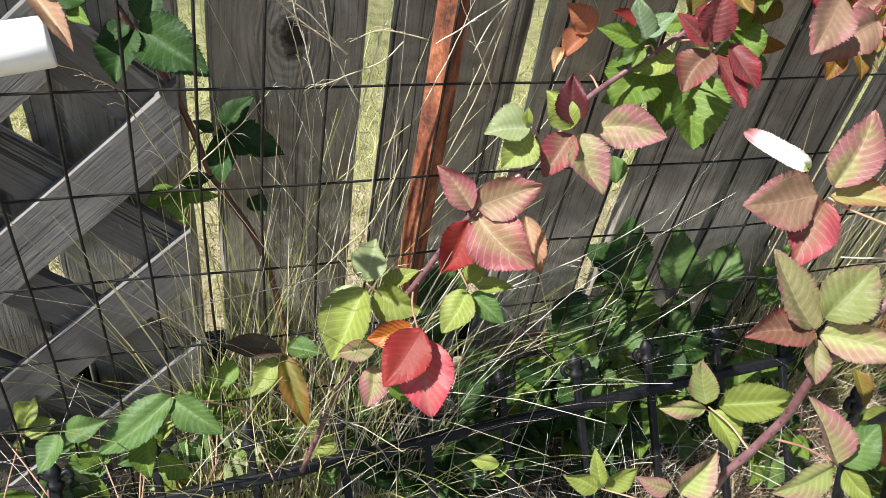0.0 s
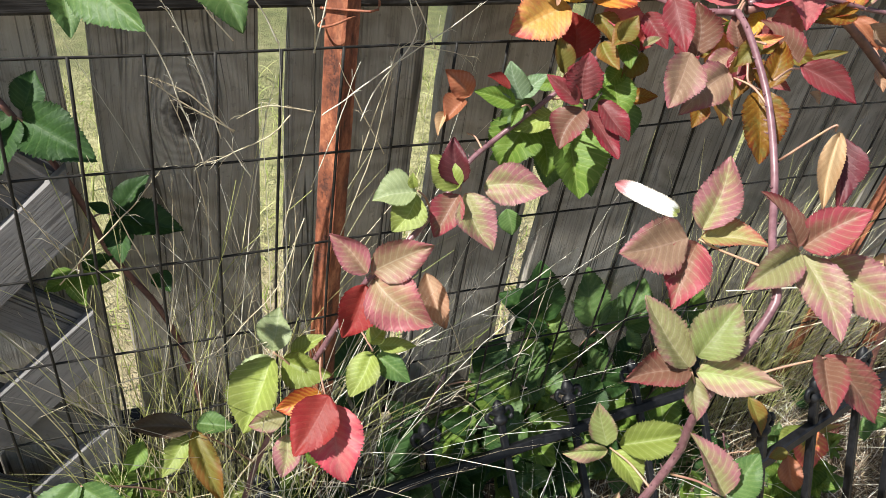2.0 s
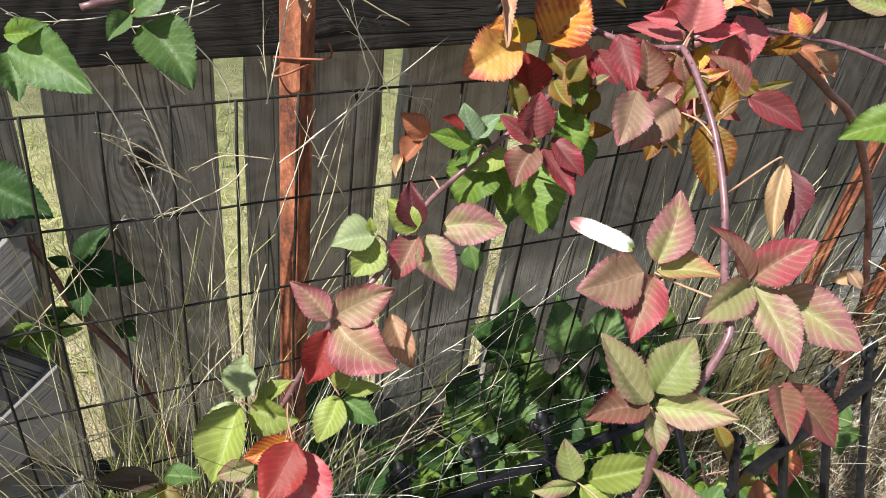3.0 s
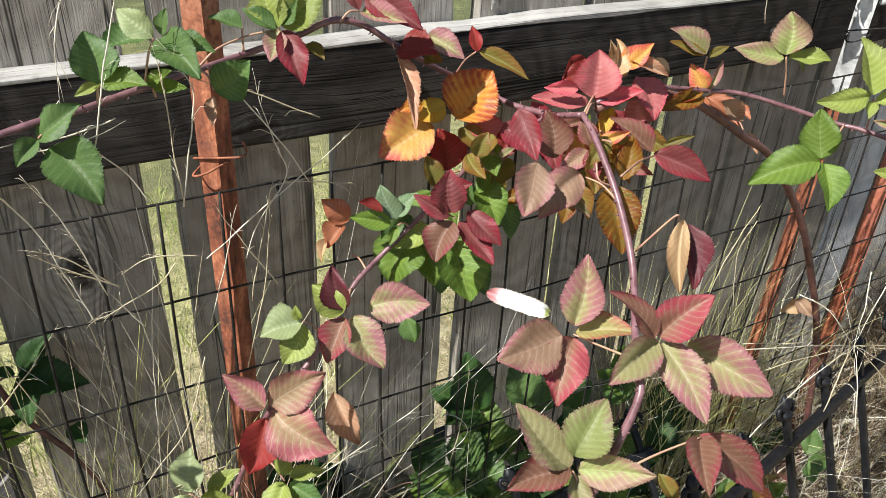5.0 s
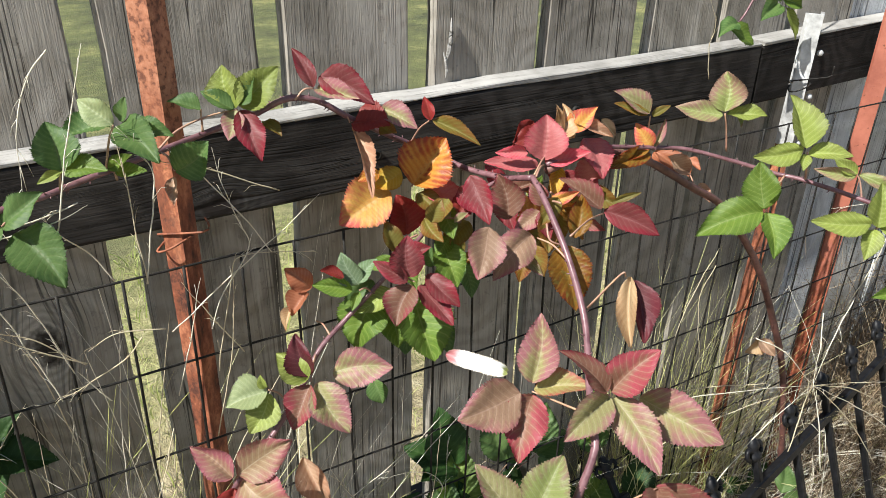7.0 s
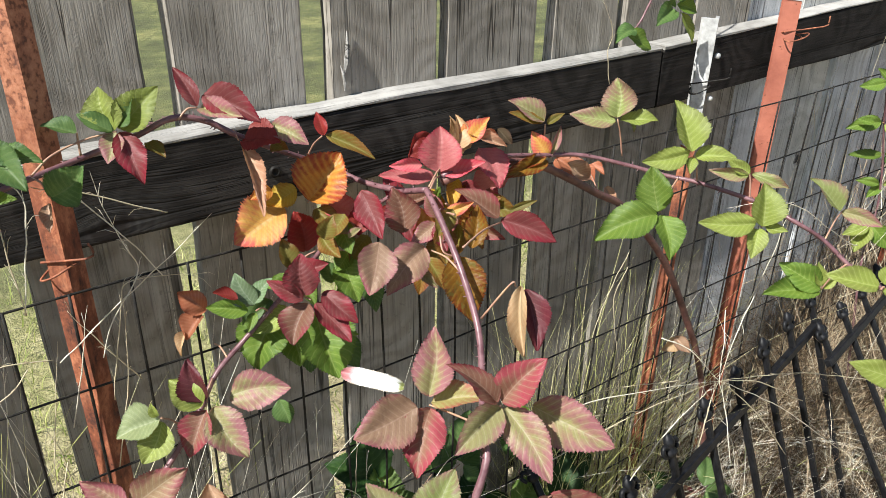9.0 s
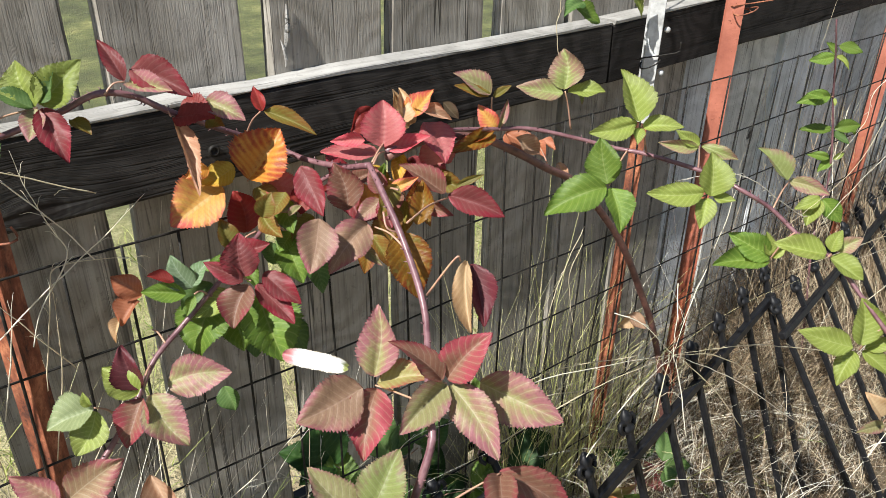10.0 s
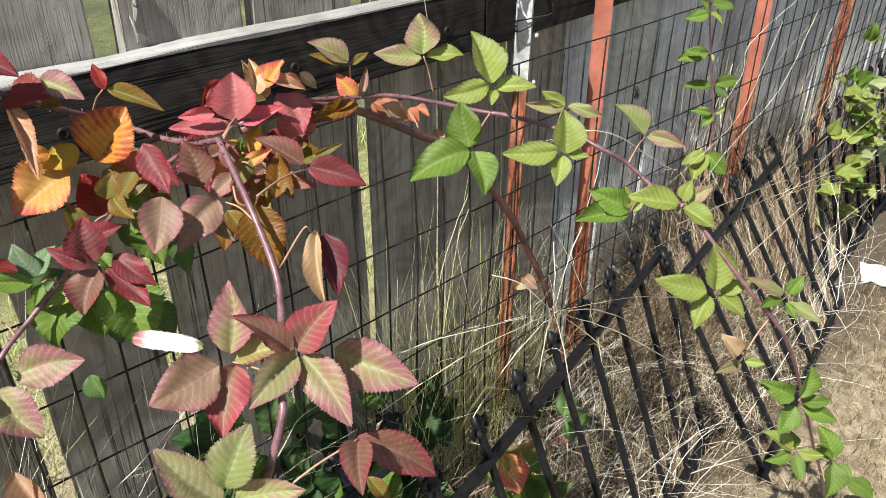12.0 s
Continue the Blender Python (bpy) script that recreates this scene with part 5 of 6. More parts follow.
leaflet(lf, (0.555, -0.300, 0.856), (0.535, -0.279, 0.872), 0.44, "lime")
leaflet(lf, (0.561, -0.300, 0.853), (0.581, -0.338, 0.845), 0.34, "limepink")
leaflet(lf, (0.553, -0.300, 0.853), (0.517, -0.271, 0.859), 0.31, "limepink")
lf = compound(right, (0.540, -0.420, 0.855), (0.478, -0.440, 0.849))
leaflet(lf, (0.535, -0.420, 0.859), (0.518, -0.391, 0.889), 0.54, "limepink")
leaflet(lf, (0.542, -0.420, 0.855), (0.560, -0.456, 0.847), 0.38, "rosy")
lf = compound(right, (0.476, -0.450, 0.798), (0.482, -0.465, 0.832))
leaflet(lf, (0.473, -0.450, 0.801), (0.447, -0.418, 0.823), 0.53, "lush")
leaflet(lf, (0.472, -0.450, 0.797), (0.425, -0.418, 0.794), 0.41, "lush")
leaflet(lf, (0.474, -0.450, 0.803), (0.473, -0.441, 0.827), 0.53, "lime")
leaflet(lf, (0.479, -0.450, 0.799), (0.487, -0.458, 0.813), 0.50, "lime")
lf = compound(right, (0.485, -0.500, 0.819), (0.495, -0.500, 0.814))
leaflet(lf, (0.478, -0.500, 0.825), (0.441, -0.467, 0.836), 0.46, "lime")
leaflet(lf, (0.491, -0.500, 0.816), (0.500, -0.531, 0.803), 0.60, "lime")
leaflet(lf, (0.489, -0.500, 0.824), (0.496, -0.502, 0.845), 0.62, "lime")
leaflet(lf, (0.498, -0.500, 0.823), (0.513, -0.516, 0.837), 0.55, "limepink")
lf = compound(right, (0.487, -0.550, 0.739), (0.499, -0.560, 0.765))
leaflet(lf, (0.487, -0.550, 0.746), (0.495, -0.536, 0.788), 0.65, "lime")
leaflet(lf, (0.467, -0.550, 0.751), (0.430, -0.513, 0.765), 0.43, "lime")
leaflet(lf, (0.478, -0.550, 0.740), (0.450, -0.553, 0.717), 0.53, "lime")
leaflet(lf, (0.499, -0.550, 0.732), (0.504, -0.579, 0.717), 0.48, "lime")
leaflet(lf, (0.502, -0.550, 0.735), (0.521, -0.569, 0.750), 0.42, "lime")
lf = compound(right, (0.539, -0.600, 0.735), (0.520, -0.595, 0.719))
leaflet(lf, (0.528, -0.600, 0.744), (0.503, -0.572, 0.762), 0.35, "rosy")
leaflet(lf, (0.544, -0.600, 0.737), (0.555, -0.607, 0.756), 0.55, "lush")
leaflet(lf, (0.524, -0.600, 0.739), (0.500, -0.591, 0.736), 0.43, "lush")
leaflet(lf, (0.553, -0.600, 0.722), (0.562, -0.632, 0.708), 0.38, "limepink")
leaflet(lf, (0.545, -0.600, 0.725), (0.541, -0.616, 0.715), 0.50, "lush")
lf = compound(right, (0.488, -0.590, 0.677), (0.522, -0.595, 0.714))
leaflet(lf, (0.478, -0.590, 0.689), (0.470, -0.576, 0.712), 0.67, "tan")
leaflet(lf, (0.490, -0.590, 0.672), (0.463, -0.578, 0.669), 0.38, "rosy")
leaflet(lf, (0.503, -0.590, 0.668), (0.510, -0.607, 0.670), 0.50, "lime")
lf = compound(right, (0.614, -0.620, 0.566), (0.628, -0.620, 0.563))
leaflet(lf, (0.593, -0.620, 0.585), (0.567, -0.590, 0.604), 0.50, "lush")
leaflet(lf, (0.615, -0.620, 0.572), (0.630, -0.618, 0.607), 0.59, "lush")
leaflet(lf, (0.609, -0.620, 0.560), (0.578, -0.619, 0.538), 0.58, "lush")
leaflet(lf, (0.631, -0.620, 0.554), (0.650, -0.645, 0.561), 0.45, "lush")
leaflet(lf, (0.640, -0.620, 0.543), (0.655, -0.657, 0.531), 0.42, "lush")
lf = compound(right, (0.642, -0.625, 0.472), (0.729, -0.625, 0.417))
leaflet(lf, (0.624, -0.625, 0.487), (0.601, -0.594, 0.511), 0.41, "lime")
leaflet(lf, (0.623, -0.625, 0.483), (0.592, -0.609, 0.479), 0.41, "lush")
leaflet(lf, (0.643, -0.625, 0.475), (0.641, -0.615, 0.499), 0.43, "lush")
leaflet(lf, (0.659, -0.625, 0.458), (0.674, -0.651, 0.460), 0.45, "lime")
leaflet(lf, (0.653, -0.625, 0.456), (0.640, -0.642, 0.434), 0.50, "lush")
lf = compound(right, (0.850, -0.630, 0.312), (0.796, -0.630, 0.321))
leaflet(lf, (0.842, -0.630, 0.324), (0.836, -0.600, 0.369), 0.56, "lush")
leaflet(lf, (0.838, -0.630, 0.318), (0.807, -0.647, 0.275), 0.62, "lush")
leaflet(lf, (0.882, -0.630, 0.282), (0.877, -0.655, 0.259), 0.60, "lush")
leaflet(lf, (1.011, -0.630, 0.149), (1.025, -0.673, 0.128), 0.60, "lush")
leaflet(lf, (0.838, -0.630, 0.326), (0.816, -0.607, 0.342), 0.35, "lush")
old = bramble("thick dark red bramble cane rising from the dead grass", ((0.187, -0.200, 0.896), (0.244, -0.195, 0.901), (0.309, -0.190, 0.886), (0.357, -0.187, 0.863), (0.426, -0.185, 0.821), (0.485, -0.183, 0.785), (0.560, -0.180, 0.708), (0.611, -0.180, 0.641), (0.664, -0.180, 0.552), (0.707, -0.180, 0.475), (0.748, -0.180, 0.374), (0.792, -0.180, 0.222), (0.842, -0.180, -0.018), (0.882, -0.180, -0.240)), 0.0044, 0.0056)
lf = compound(old, (0.471, -0.120, 0.824), (0.430, -0.185, 0.819))
leaflet(lf, (0.468, -0.120, 0.825), (0.467, -0.142, 0.811), 0.74, "dryred")
leaflet(lf, (0.481, -0.120, 0.825), (0.486, -0.141, 0.818), 0.55, "dryred")
leaflet(lf, (0.516, -0.120, 0.785), (0.514, -0.143, 0.768), 0.47, "dry")
lf = compound(old, (0.663, -0.170, 0.512), (0.698, -0.180, 0.490))
leaflet(lf, (0.666, -0.170, 0.508), (0.639, -0.164, 0.496), 0.67, "tan")
leaflet(lf, (0.658, -0.170, 0.516), (0.663, -0.198, 0.501), 0.60, "dry")
lf = compound(old, (0.794, -0.140, 0.113), (0.792, -0.180, 0.222))
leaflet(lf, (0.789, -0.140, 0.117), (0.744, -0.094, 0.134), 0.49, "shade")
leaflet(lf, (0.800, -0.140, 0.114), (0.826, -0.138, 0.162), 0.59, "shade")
leaflet(lf, (0.805, -0.140, 0.101), (0.813, -0.194, 0.059), 0.45, "mauve")
lf = compound(old, (0.495, -0.288, 0.327), (0.525, -0.278, 0.227), (0.700, -0.300, 0.150), (0.830, -0.182, 0.050))
leaflet(lf, (0.495, -0.288, 0.327), (0.494, -0.319, 0.270), 0.66, "flame")
leaflet(lf, (0.495, -0.288, 0.327), (0.475, -0.281, 0.274), 0.55, "lime")
leaflet(lf, (0.495, -0.288, 0.327), (0.567, -0.278, 0.258), 0.62, "blush")
lf = compound(stem, (0.208, -0.200, 0.850), (0.169, -0.230, 0.888))
leaflet(lf, (0.205, -0.200, 0.851), (0.177, -0.199, 0.833), 0.60, "mauve")
leaflet(lf, (0.207, -0.200, 0.844), (0.183, -0.215, 0.811), 0.59, "olive")
leaflet(lf, (0.214, -0.200, 0.848), (0.217, -0.231, 0.827), 0.52, "rust")
leaflet(lf, (0.212, -0.200, 0.855), (0.204, -0.182, 0.882), 0.50, "plum")
leaflet(lf, (0.222, -0.200, 0.855), (0.246, -0.221, 0.872), 0.43, "olive")
leaflet(lf, (0.226, -0.200, 0.838), (0.243, -0.233, 0.831), 0.38, "mauve")
leaflet(lf, (0.196, -0.200, 0.836), (0.163, -0.204, 0.805), 0.60, "olive")
leaflet(lf, (0.243, -0.200, 0.864), (0.260, -0.236, 0.854), 0.48, "olive")
leaflet(lf, (0.183, -0.200, 0.858), (0.157, -0.203, 0.838), 0.60, "plum")
lf = compound(stem, (0.161, -0.230, 0.874), (0.157, -0.260, 0.891))
leaflet(lf, (0.161, -0.230, 0.876), (0.156, -0.217, 0.900), 0.60, "mauve")
leaflet(lf, (0.164, -0.230, 0.871), (0.156, -0.251, 0.849), 0.52, "plum")
leaflet(lf, (0.158, -0.230, 0.870), (0.131, -0.227, 0.855), 0.55, "pink")
leaflet(lf, (0.168, -0.230, 0.878), (0.187, -0.249, 0.892), 0.37, "flame")
lf = compound(left, (0.040, -0.160, 0.824), (0.064, -0.160, 0.838))
leaflet(lf, (0.040, -0.160, 0.826), (0.037, -0.146, 0.854), 0.60, "olive")
leaflet(lf, (0.041, -0.160, 0.820), (0.065, -0.184, 0.835), 0.50, "plum")
leaflet(lf, (0.036, -0.160, 0.819), (0.010, -0.152, 0.812), 0.50, "lush")
leaflet(lf, (0.042, -0.160, 0.814), (0.047, -0.190, 0.798), 0.55, "lush")
leaflet(lf, (0.072, -0.160, 0.852), (0.077, -0.188, 0.838), 0.54, "olive")
leaflet(lf, (0.090, -0.160, 0.863), (0.088, -0.189, 0.840), 0.56, "lush")
leaflet(lf, (0.014, -0.160, 0.799), (-0.017, -0.160, 0.777), 0.70, "green")
lf = compound(arch, (0.166, -0.160, 0.862), (0.153, -0.180, 0.887))
leaflet(lf, (0.165, -0.160, 0.865), (0.152, -0.146, 0.890), 0.59, "plum")
leaflet(lf, (0.169, -0.160, 0.861), (0.195, -0.176, 0.875), 0.50, "mauve")
leaflet(lf, (0.162, -0.160, 0.859), (0.136, -0.154, 0.859), 0.47, "crimson")
leaflet(lf, (0.166, -0.160, 0.856), (0.162, -0.185, 0.829), 0.58, "plum")
leaflet(lf, (0.173, -0.160, 0.854), (0.188, -0.186, 0.843), 0.55, "olive")
leaflet(lf, (0.186, -0.160, 0.870), (0.203, -0.187, 0.859), 0.50, "yellow")
leaflet(lf, (0.225, -0.160, 0.851), (0.245, -0.169, 0.869), 0.50, "rust")
leaflet(lf, (0.237, -0.160, 0.867), (0.252, -0.186, 0.855), 0.55, "plum")
leaflet(lf, (0.260, -0.160, 0.870), (0.269, -0.190, 0.847), 0.55, "mauve")
leaflet(lf, (0.118, -0.160, 0.871), (0.095, -0.172, 0.847), 0.58, "crimson")
leaflet(lf, (0.111, -0.160, 0.878), (0.122, -0.189, 0.858), 0.54, "plum")
lf = compound(left, (0.122, -0.150, 0.790), (0.083, -0.155, 0.840))
leaflet(lf, (0.122, -0.150, 0.794), (0.109, -0.135, 0.819), 0.59, "olive")
leaflet(lf, (0.126, -0.150, 0.789), (0.149, -0.167, 0.798), 0.50, "rust")
leaflet(lf, (0.121, -0.150, 0.787), (0.090, -0.148, 0.777), 0.58, "lush")
leaflet(lf, (0.124, -0.150, 0.785), (0.121, -0.176, 0.757), 0.59, "green")
leaflet(lf, (0.088, -0.150, 0.792), (0.075, -0.137, 0.815), 0.59, "green")
leaflet(lf, (0.083, -0.150, 0.725), (0.093, -0.182, 0.699), 0.65, "green")
leaflet(lf, (0.023, -0.150, 0.743), (-0.012, -0.145, 0.734), 0.60, "green")
lf = compound(arch, (0.205, -0.180, 0.905), (0.160, -0.215, 0.902))
leaflet(lf, (0.201, -0.155, 0.929), (0.167, -0.167, 0.913), 0.42, "crimson")
leaflet(lf, (0.235, -0.170, 0.908), (0.208, -0.182, 0.953), 0.32, "tan")
leaflet(lf, (0.217, -0.200, 0.931), (0.231, -0.212, 0.958), 0.50, "flame")
leaflet(lf, (0.250, -0.175, 0.925), (0.273, -0.187, 0.916), 0.40, "dryred")
leaflet(lf, (0.275, -0.175, 0.927), (0.286, -0.187, 0.911), 0.50, "brown")
leaflet(lf, (0.269, -0.185, 0.866), (0.244, -0.197, 0.917), 0.62, "red")
leaflet(lf, (0.323, -0.200, 0.890), (0.255, -0.212, 0.890), 0.26, "rust")
leaflet(lf, (0.368, -0.190, 0.873), (0.395, -0.202, 0.853), 0.55, "dry")
leaflet(lf, (0.092, -0.170, 0.874), (0.067, -0.182, 0.858), 0.60, "olive")
leaflet(lf, (0.106, -0.170, 0.850), (0.076, -0.182, 0.864), 0.50, "rosy")
leaflet(lf, (0.198, -0.170, 0.853), (0.196, -0.182, 0.881), 0.45, "lush")
leaflet(lf, (0.245, -0.170, 0.814), (0.238, -0.182, 0.855), 0.50, "orange")

vine = bramble("thin upright vine with small green leaves before the pickets", ((1.161, -0.140, 0.899), (1.190, -0.140, 0.836), (1.226, -0.140, 0.746), (1.249, -0.150, 0.653), (1.250, -0.160, 0.572), (1.199, -0.180, 0.495), (1.218, -0.200, 0.295), (1.263, -0.200, 0.154)), 0.0016, 0.0024)
lf = compound(vine, (1.192, -0.140, 0.830), (1.196, -0.140, 0.824))
leaflet(lf, (1.187, -0.140, 0.832), (1.153, -0.113, 0.825), 0.50, "lush")
leaflet(lf, (1.196, -0.140, 0.831), (1.206, -0.165, 0.812), 0.50, "lime")
leaflet(lf, (1.190, -0.140, 0.836), (1.185, -0.121, 0.853), 0.50, "lush")
leaflet(lf, (1.198, -0.140, 0.849), (1.222, -0.171, 0.840), 0.50, "lush")
lf = compound(vine, (1.217, -0.140, 0.753), (1.226, -0.140, 0.746))
leaflet(lf, (1.209, -0.140, 0.756), (1.163, -0.105, 0.744), 0.45, "lush")
leaflet(lf, (1.184, -0.140, 0.758), (1.168, -0.118, 0.765), 0.50, "lush")
leaflet(lf, (1.224, -0.140, 0.750), (1.222, -0.148, 0.737), 0.50, "lime")
lf = compound(vine, (1.256, -0.140, 0.683), (1.258, -0.140, 0.671))
leaflet(lf, (1.247, -0.140, 0.685), (1.205, -0.100, 0.683), 0.40, "lush")
leaflet(lf, (1.265, -0.140, 0.684), (1.303, -0.171, 0.691), 0.50, "lush")
leaflet(lf, (1.319, -0.140, 0.687), (1.317, -0.158, 0.662), 0.50, "lush")
leaflet(lf, (1.258, -0.140, 0.677), (1.273, -0.170, 0.658), 0.40, "green")
lf = compound(vine, (1.258, -0.150, 0.627), (1.257, -0.150, 0.621))
leaflet(lf, (1.248, -0.150, 0.630), (1.220, -0.120, 0.634), 0.40, "lush")
leaflet(lf, (1.269, -0.150, 0.622), (1.289, -0.160, 0.634), 0.40, "lime")
leaflet(lf, (1.260, -0.150, 0.621), (1.234, -0.141, 0.601), 0.50, "lush")
lf = compound(vine, (1.218, -0.170, 0.560), (1.226, -0.170, 0.567))
leaflet(lf, (1.208, -0.170, 0.563), (1.167, -0.146, 0.543), 0.50, "lime")
leaflet(lf, (1.224, -0.170, 0.556), (1.235, -0.211, 0.518), 0.60, "lush")
leaflet(lf, (1.215, -0.170, 0.555), (1.179, -0.170, 0.511), 0.60, "lime")

sprig = bramble("thin bramble cane hanging over the fence with green leaves", ((0.580, -0.080, 0.977), (0.598, -0.080, 1.000), (0.615, -0.080, 1.046), (0.635, -0.060, 1.166), (0.655, -0.030, 1.270), (0.675, 0.010, 1.320), (0.695, 0.070, 1.200), (0.705, 0.100, 0.600), (0.715, 0.120, 0.000)), 0.0014, 0.0022)
lf = compound(sprig, (0.577, -0.085, 0.977), (0.580, -0.080, 0.977))
leaflet(lf, (0.564, -0.085, 0.977), (0.599, -0.095, 0.953), 0.60, "lush")
leaflet(lf, (0.574, -0.085, 0.982), (0.533, -0.095, 0.974), 0.50, "green")
lf = compound(sprig, (0.651, -0.085, 1.003), (0.615, -0.080, 1.046))
leaflet(lf, (0.656, -0.085, 1.005), (0.689, -0.095, 0.993), 0.50, "lush")
leaflet(lf, (0.646, -0.085, 1.000), (0.606, -0.095, 0.984), 0.55, "green")
leaflet(lf, (0.666, -0.085, 0.993), (0.688, -0.095, 0.949), 0.30, "lime")
leaflet(lf, (0.651, -0.085, 1.009), (0.620, -0.095, 1.040), 0.60, "lush")
leaflet(lf, (0.660, -0.085, 1.009), (0.666, -0.095, 1.029), 0.55, "green")

# ---- long pale stalks ----
stalk((-0.263, -0.150, 0.931), (-0.254, -0.150, 0.997), (-0.241, -0.150, 1.030), (-0.225, -0.150, 1.048))
stalk((-0.202, -0.150, 1.050), (-0.219, -0.150, 1.000), (-0.234, -0.150, 0.952), (-0.254, -0.150, 0.877))
stalk((-0.194, -0.150, 0.986), (-0.191, -0.150, 0.958), (-0.190, -0.150, 0.921), (-0.188, -0.150, 0.850))
stalk((-0.190, -0.150, 0.988), (-0.170, -0.150, 0.949), (-0.174, -0.150, 0.918), (-0.189, -0.150, 0.850))
stalk((-0.157, -0.120, 0.952), (-0.129, -0.120, 0.928), (-0.104, -0.120, 0.893), (-0.071, -0.120, 0.836))
stalk((-0.158, -0.120, 0.943), (-0.119, -0.120, 0.929), (-0.059, -0.120, 0.895))
stalk((-0.114, -0.120, 0.947), (-0.109, -0.120, 0.915), (-0.098, -0.120, 0.870), (-0.093, -0.120, 0.843), (-0.124, -0.120, 0.801), (-0.136, -0.120, 0.771))
stalk((-0.019, -0.120, 0.885), (-0.066, -0.120, 0.851), (-0.123, -0.120, 0.813), (-0.171, -0.120, 0.778))
stalk((-0.028, -0.120, 0.824), (-0.067, -0.120, 0.835), (-0.102, -0.120, 0.838), (-0.111, -0.120, 0.821), (-0.121, -0.120, 0.782), (-0.135, -0.120, 0.722))
stalk((-0.220, -0.150, 0.929), (-0.254, -0.150, 0.918), (-0.294, -0.150, 0.914))
stalk((-0.155, -0.110, 0.822), (-0.134, -0.110, 0.780), (-0.106, -0.110, 0.726))
stalk((-0.298, -0.130, 0.891), (-0.277, -0.130, 0.843), (-0.257, -0.120, 0.764))
stalk((-0.309, -0.120, 0.823), (-0.280, -0.120, 0.806), (-0.247, -0.120, 0.769))
stalk((0.081, -0.100, 0.647), (0.076, -0.100, 0.553), (0.080, -0.100, 0.459))
stalk((0.146, -0.120, 0.579), (0.083, -0.120, 0.530), (-0.001, -0.120, 0.486), (-0.082, -0.120, 0.453))
stalk((0.119, -0.120, 0.540), (0.113, -0.120, 0.461), (0.098, -0.120, 0.383))
stalk((-0.028, -0.120, 0.539), (0.002, -0.120, 0.475), (0.028, -0.120, 0.414))
stalk((-0.195, -0.100, 0.703), (-0.187, -0.100, 0.643), (-0.197, -0.100, 0.504))
stalk((0.036, -0.120, 0.496), (0.092, -0.120, 0.480), (0.122, -0.120, 0.442), (0.110, -0.120, 0.418), (0.052, -0.120, 0.391))
stalk((-0.127, -0.140, 0.221), (-0.172, -0.140, 0.217), (-0.274, -0.140, 0.221), (-0.390, -0.140, 0.189))
stalk((-0.040, -0.120, 0.439), (0.043, -0.120, 0.339), (0.126, -0.120, 0.247))
stalk((0.143, -0.100, 0.503), (0.133, -0.110, 0.363), (0.132, -0.120, 0.193), (0.146, -0.130, 0.008))
stalk((0.350, -0.160, 0.468), (0.259, -0.140, 0.464), (0.223, -0.130, 0.420), (0.174, -0.120, 0.355))
stalk((0.030, -0.120, 0.284), (0.139, -0.130, 0.278), (0.223, -0.140, 0.259), (0.321, -0.160, 0.225))
stalk((-0.280, -0.090, 0.560), (-0.295, -0.090, 0.457), (-0.313, -0.090, 0.325))
stalk((-0.235, -0.090, 0.583), (-0.268, -0.090, 0.451), (-0.288, -0.100, 0.310))
stalk((-0.362, -0.100, 0.747), (-0.327, -0.090, 0.615), (-0.286, -0.090, 0.472))
stalk((-0.299, -0.100, 0.809), (-0.281, -0.100, 0.749), (-0.268, -0.100, 0.636), (-0.276, -0.100, 0.529))
stalk((-0.543, -0.120, 0.440), (-0.494, -0.120, 0.373), (-0.435, -0.120, 0.304))
stalk((-0.300, -0.100, 0.734), (-0.329, -0.100, 0.696), (-0.370, -0.100, 0.652), (-0.401, -0.100, 0.617))
stalk((-0.459, -0.170, 0.792), (-0.443, -0.120, 0.754), (-0.425, -0.100, 0.726), (-0.411, -0.100, 0.690), (-0.388, -0.100, 0.638))
stalk((-0.208, -0.100, 0.808), (-0.219, -0.100, 0.747), (-0.232, -0.100, 0.653), (-0.246, -0.100, 0.492))
stalk((-0.167, -0.100, 0.788), (-0.193, -0.100, 0.675), (-0.217, -0.100, 0.528))
stalk((-0.139, -0.120, 0.827), (-0.156, -0.110, 0.756), (-0.172, -0.100, 0.692))
stalk((-0.109, -0.120, 0.827), (-0.119, -0.110, 0.726), (-0.142, -0.100, 0.624))
stalk((0.499, -0.350, 0.613), (0.320, -0.330, 0.654), (0.177, -0.310, 0.664), r=0.0007)
stalk((0.499, -0.350, 0.613), (0.359, -0.335, 0.614), (0.237, -0.320, 0.592), r=0.0007)
stalk((0.499, -0.350, 0.613), (0.506, -0.340, 0.668), (0.515, -0.330, 0.698), r=0.0007)
stalk((0.499, -0.350, 0.613), (0.535, -0.340, 0.670), (0.573, -0.330, 0.703), r=0.0007)
stalk((0.499, -0.350, 0.613), (0.583, -0.360, 0.579), (0.686, -0.370, 0.509), r=0.0007)
stalk((0.499, -0.350, 0.613), (0.631, -0.370, 0.523), (0.813, -0.390, 0.369), r=0.0007)
stalk((0.499, -0.350, 0.613), (0.559, -0.370, 0.554), (0.635, -0.390, 0.455), r=0.0007)
stalk((0.499, -0.350, 0.613), (0.495, -0.370, 0.577), (0.494, -0.390, 0.513), r=0.0007)
stalk((0.499, -0.350, 0.613), (0.460, -0.330, 0.660), (0.425, -0.310, 0.682), r=0.0007)
stalk((0.499, -0.350, 0.613), (0.424, -0.350, 0.583), (0.354, -0.350, 0.530), r=0.0007)
stalk((0.499, -0.350, 0.613), (0.643, -0.380, 0.581), (0.833, -0.410, 0.504), r=0.0007)
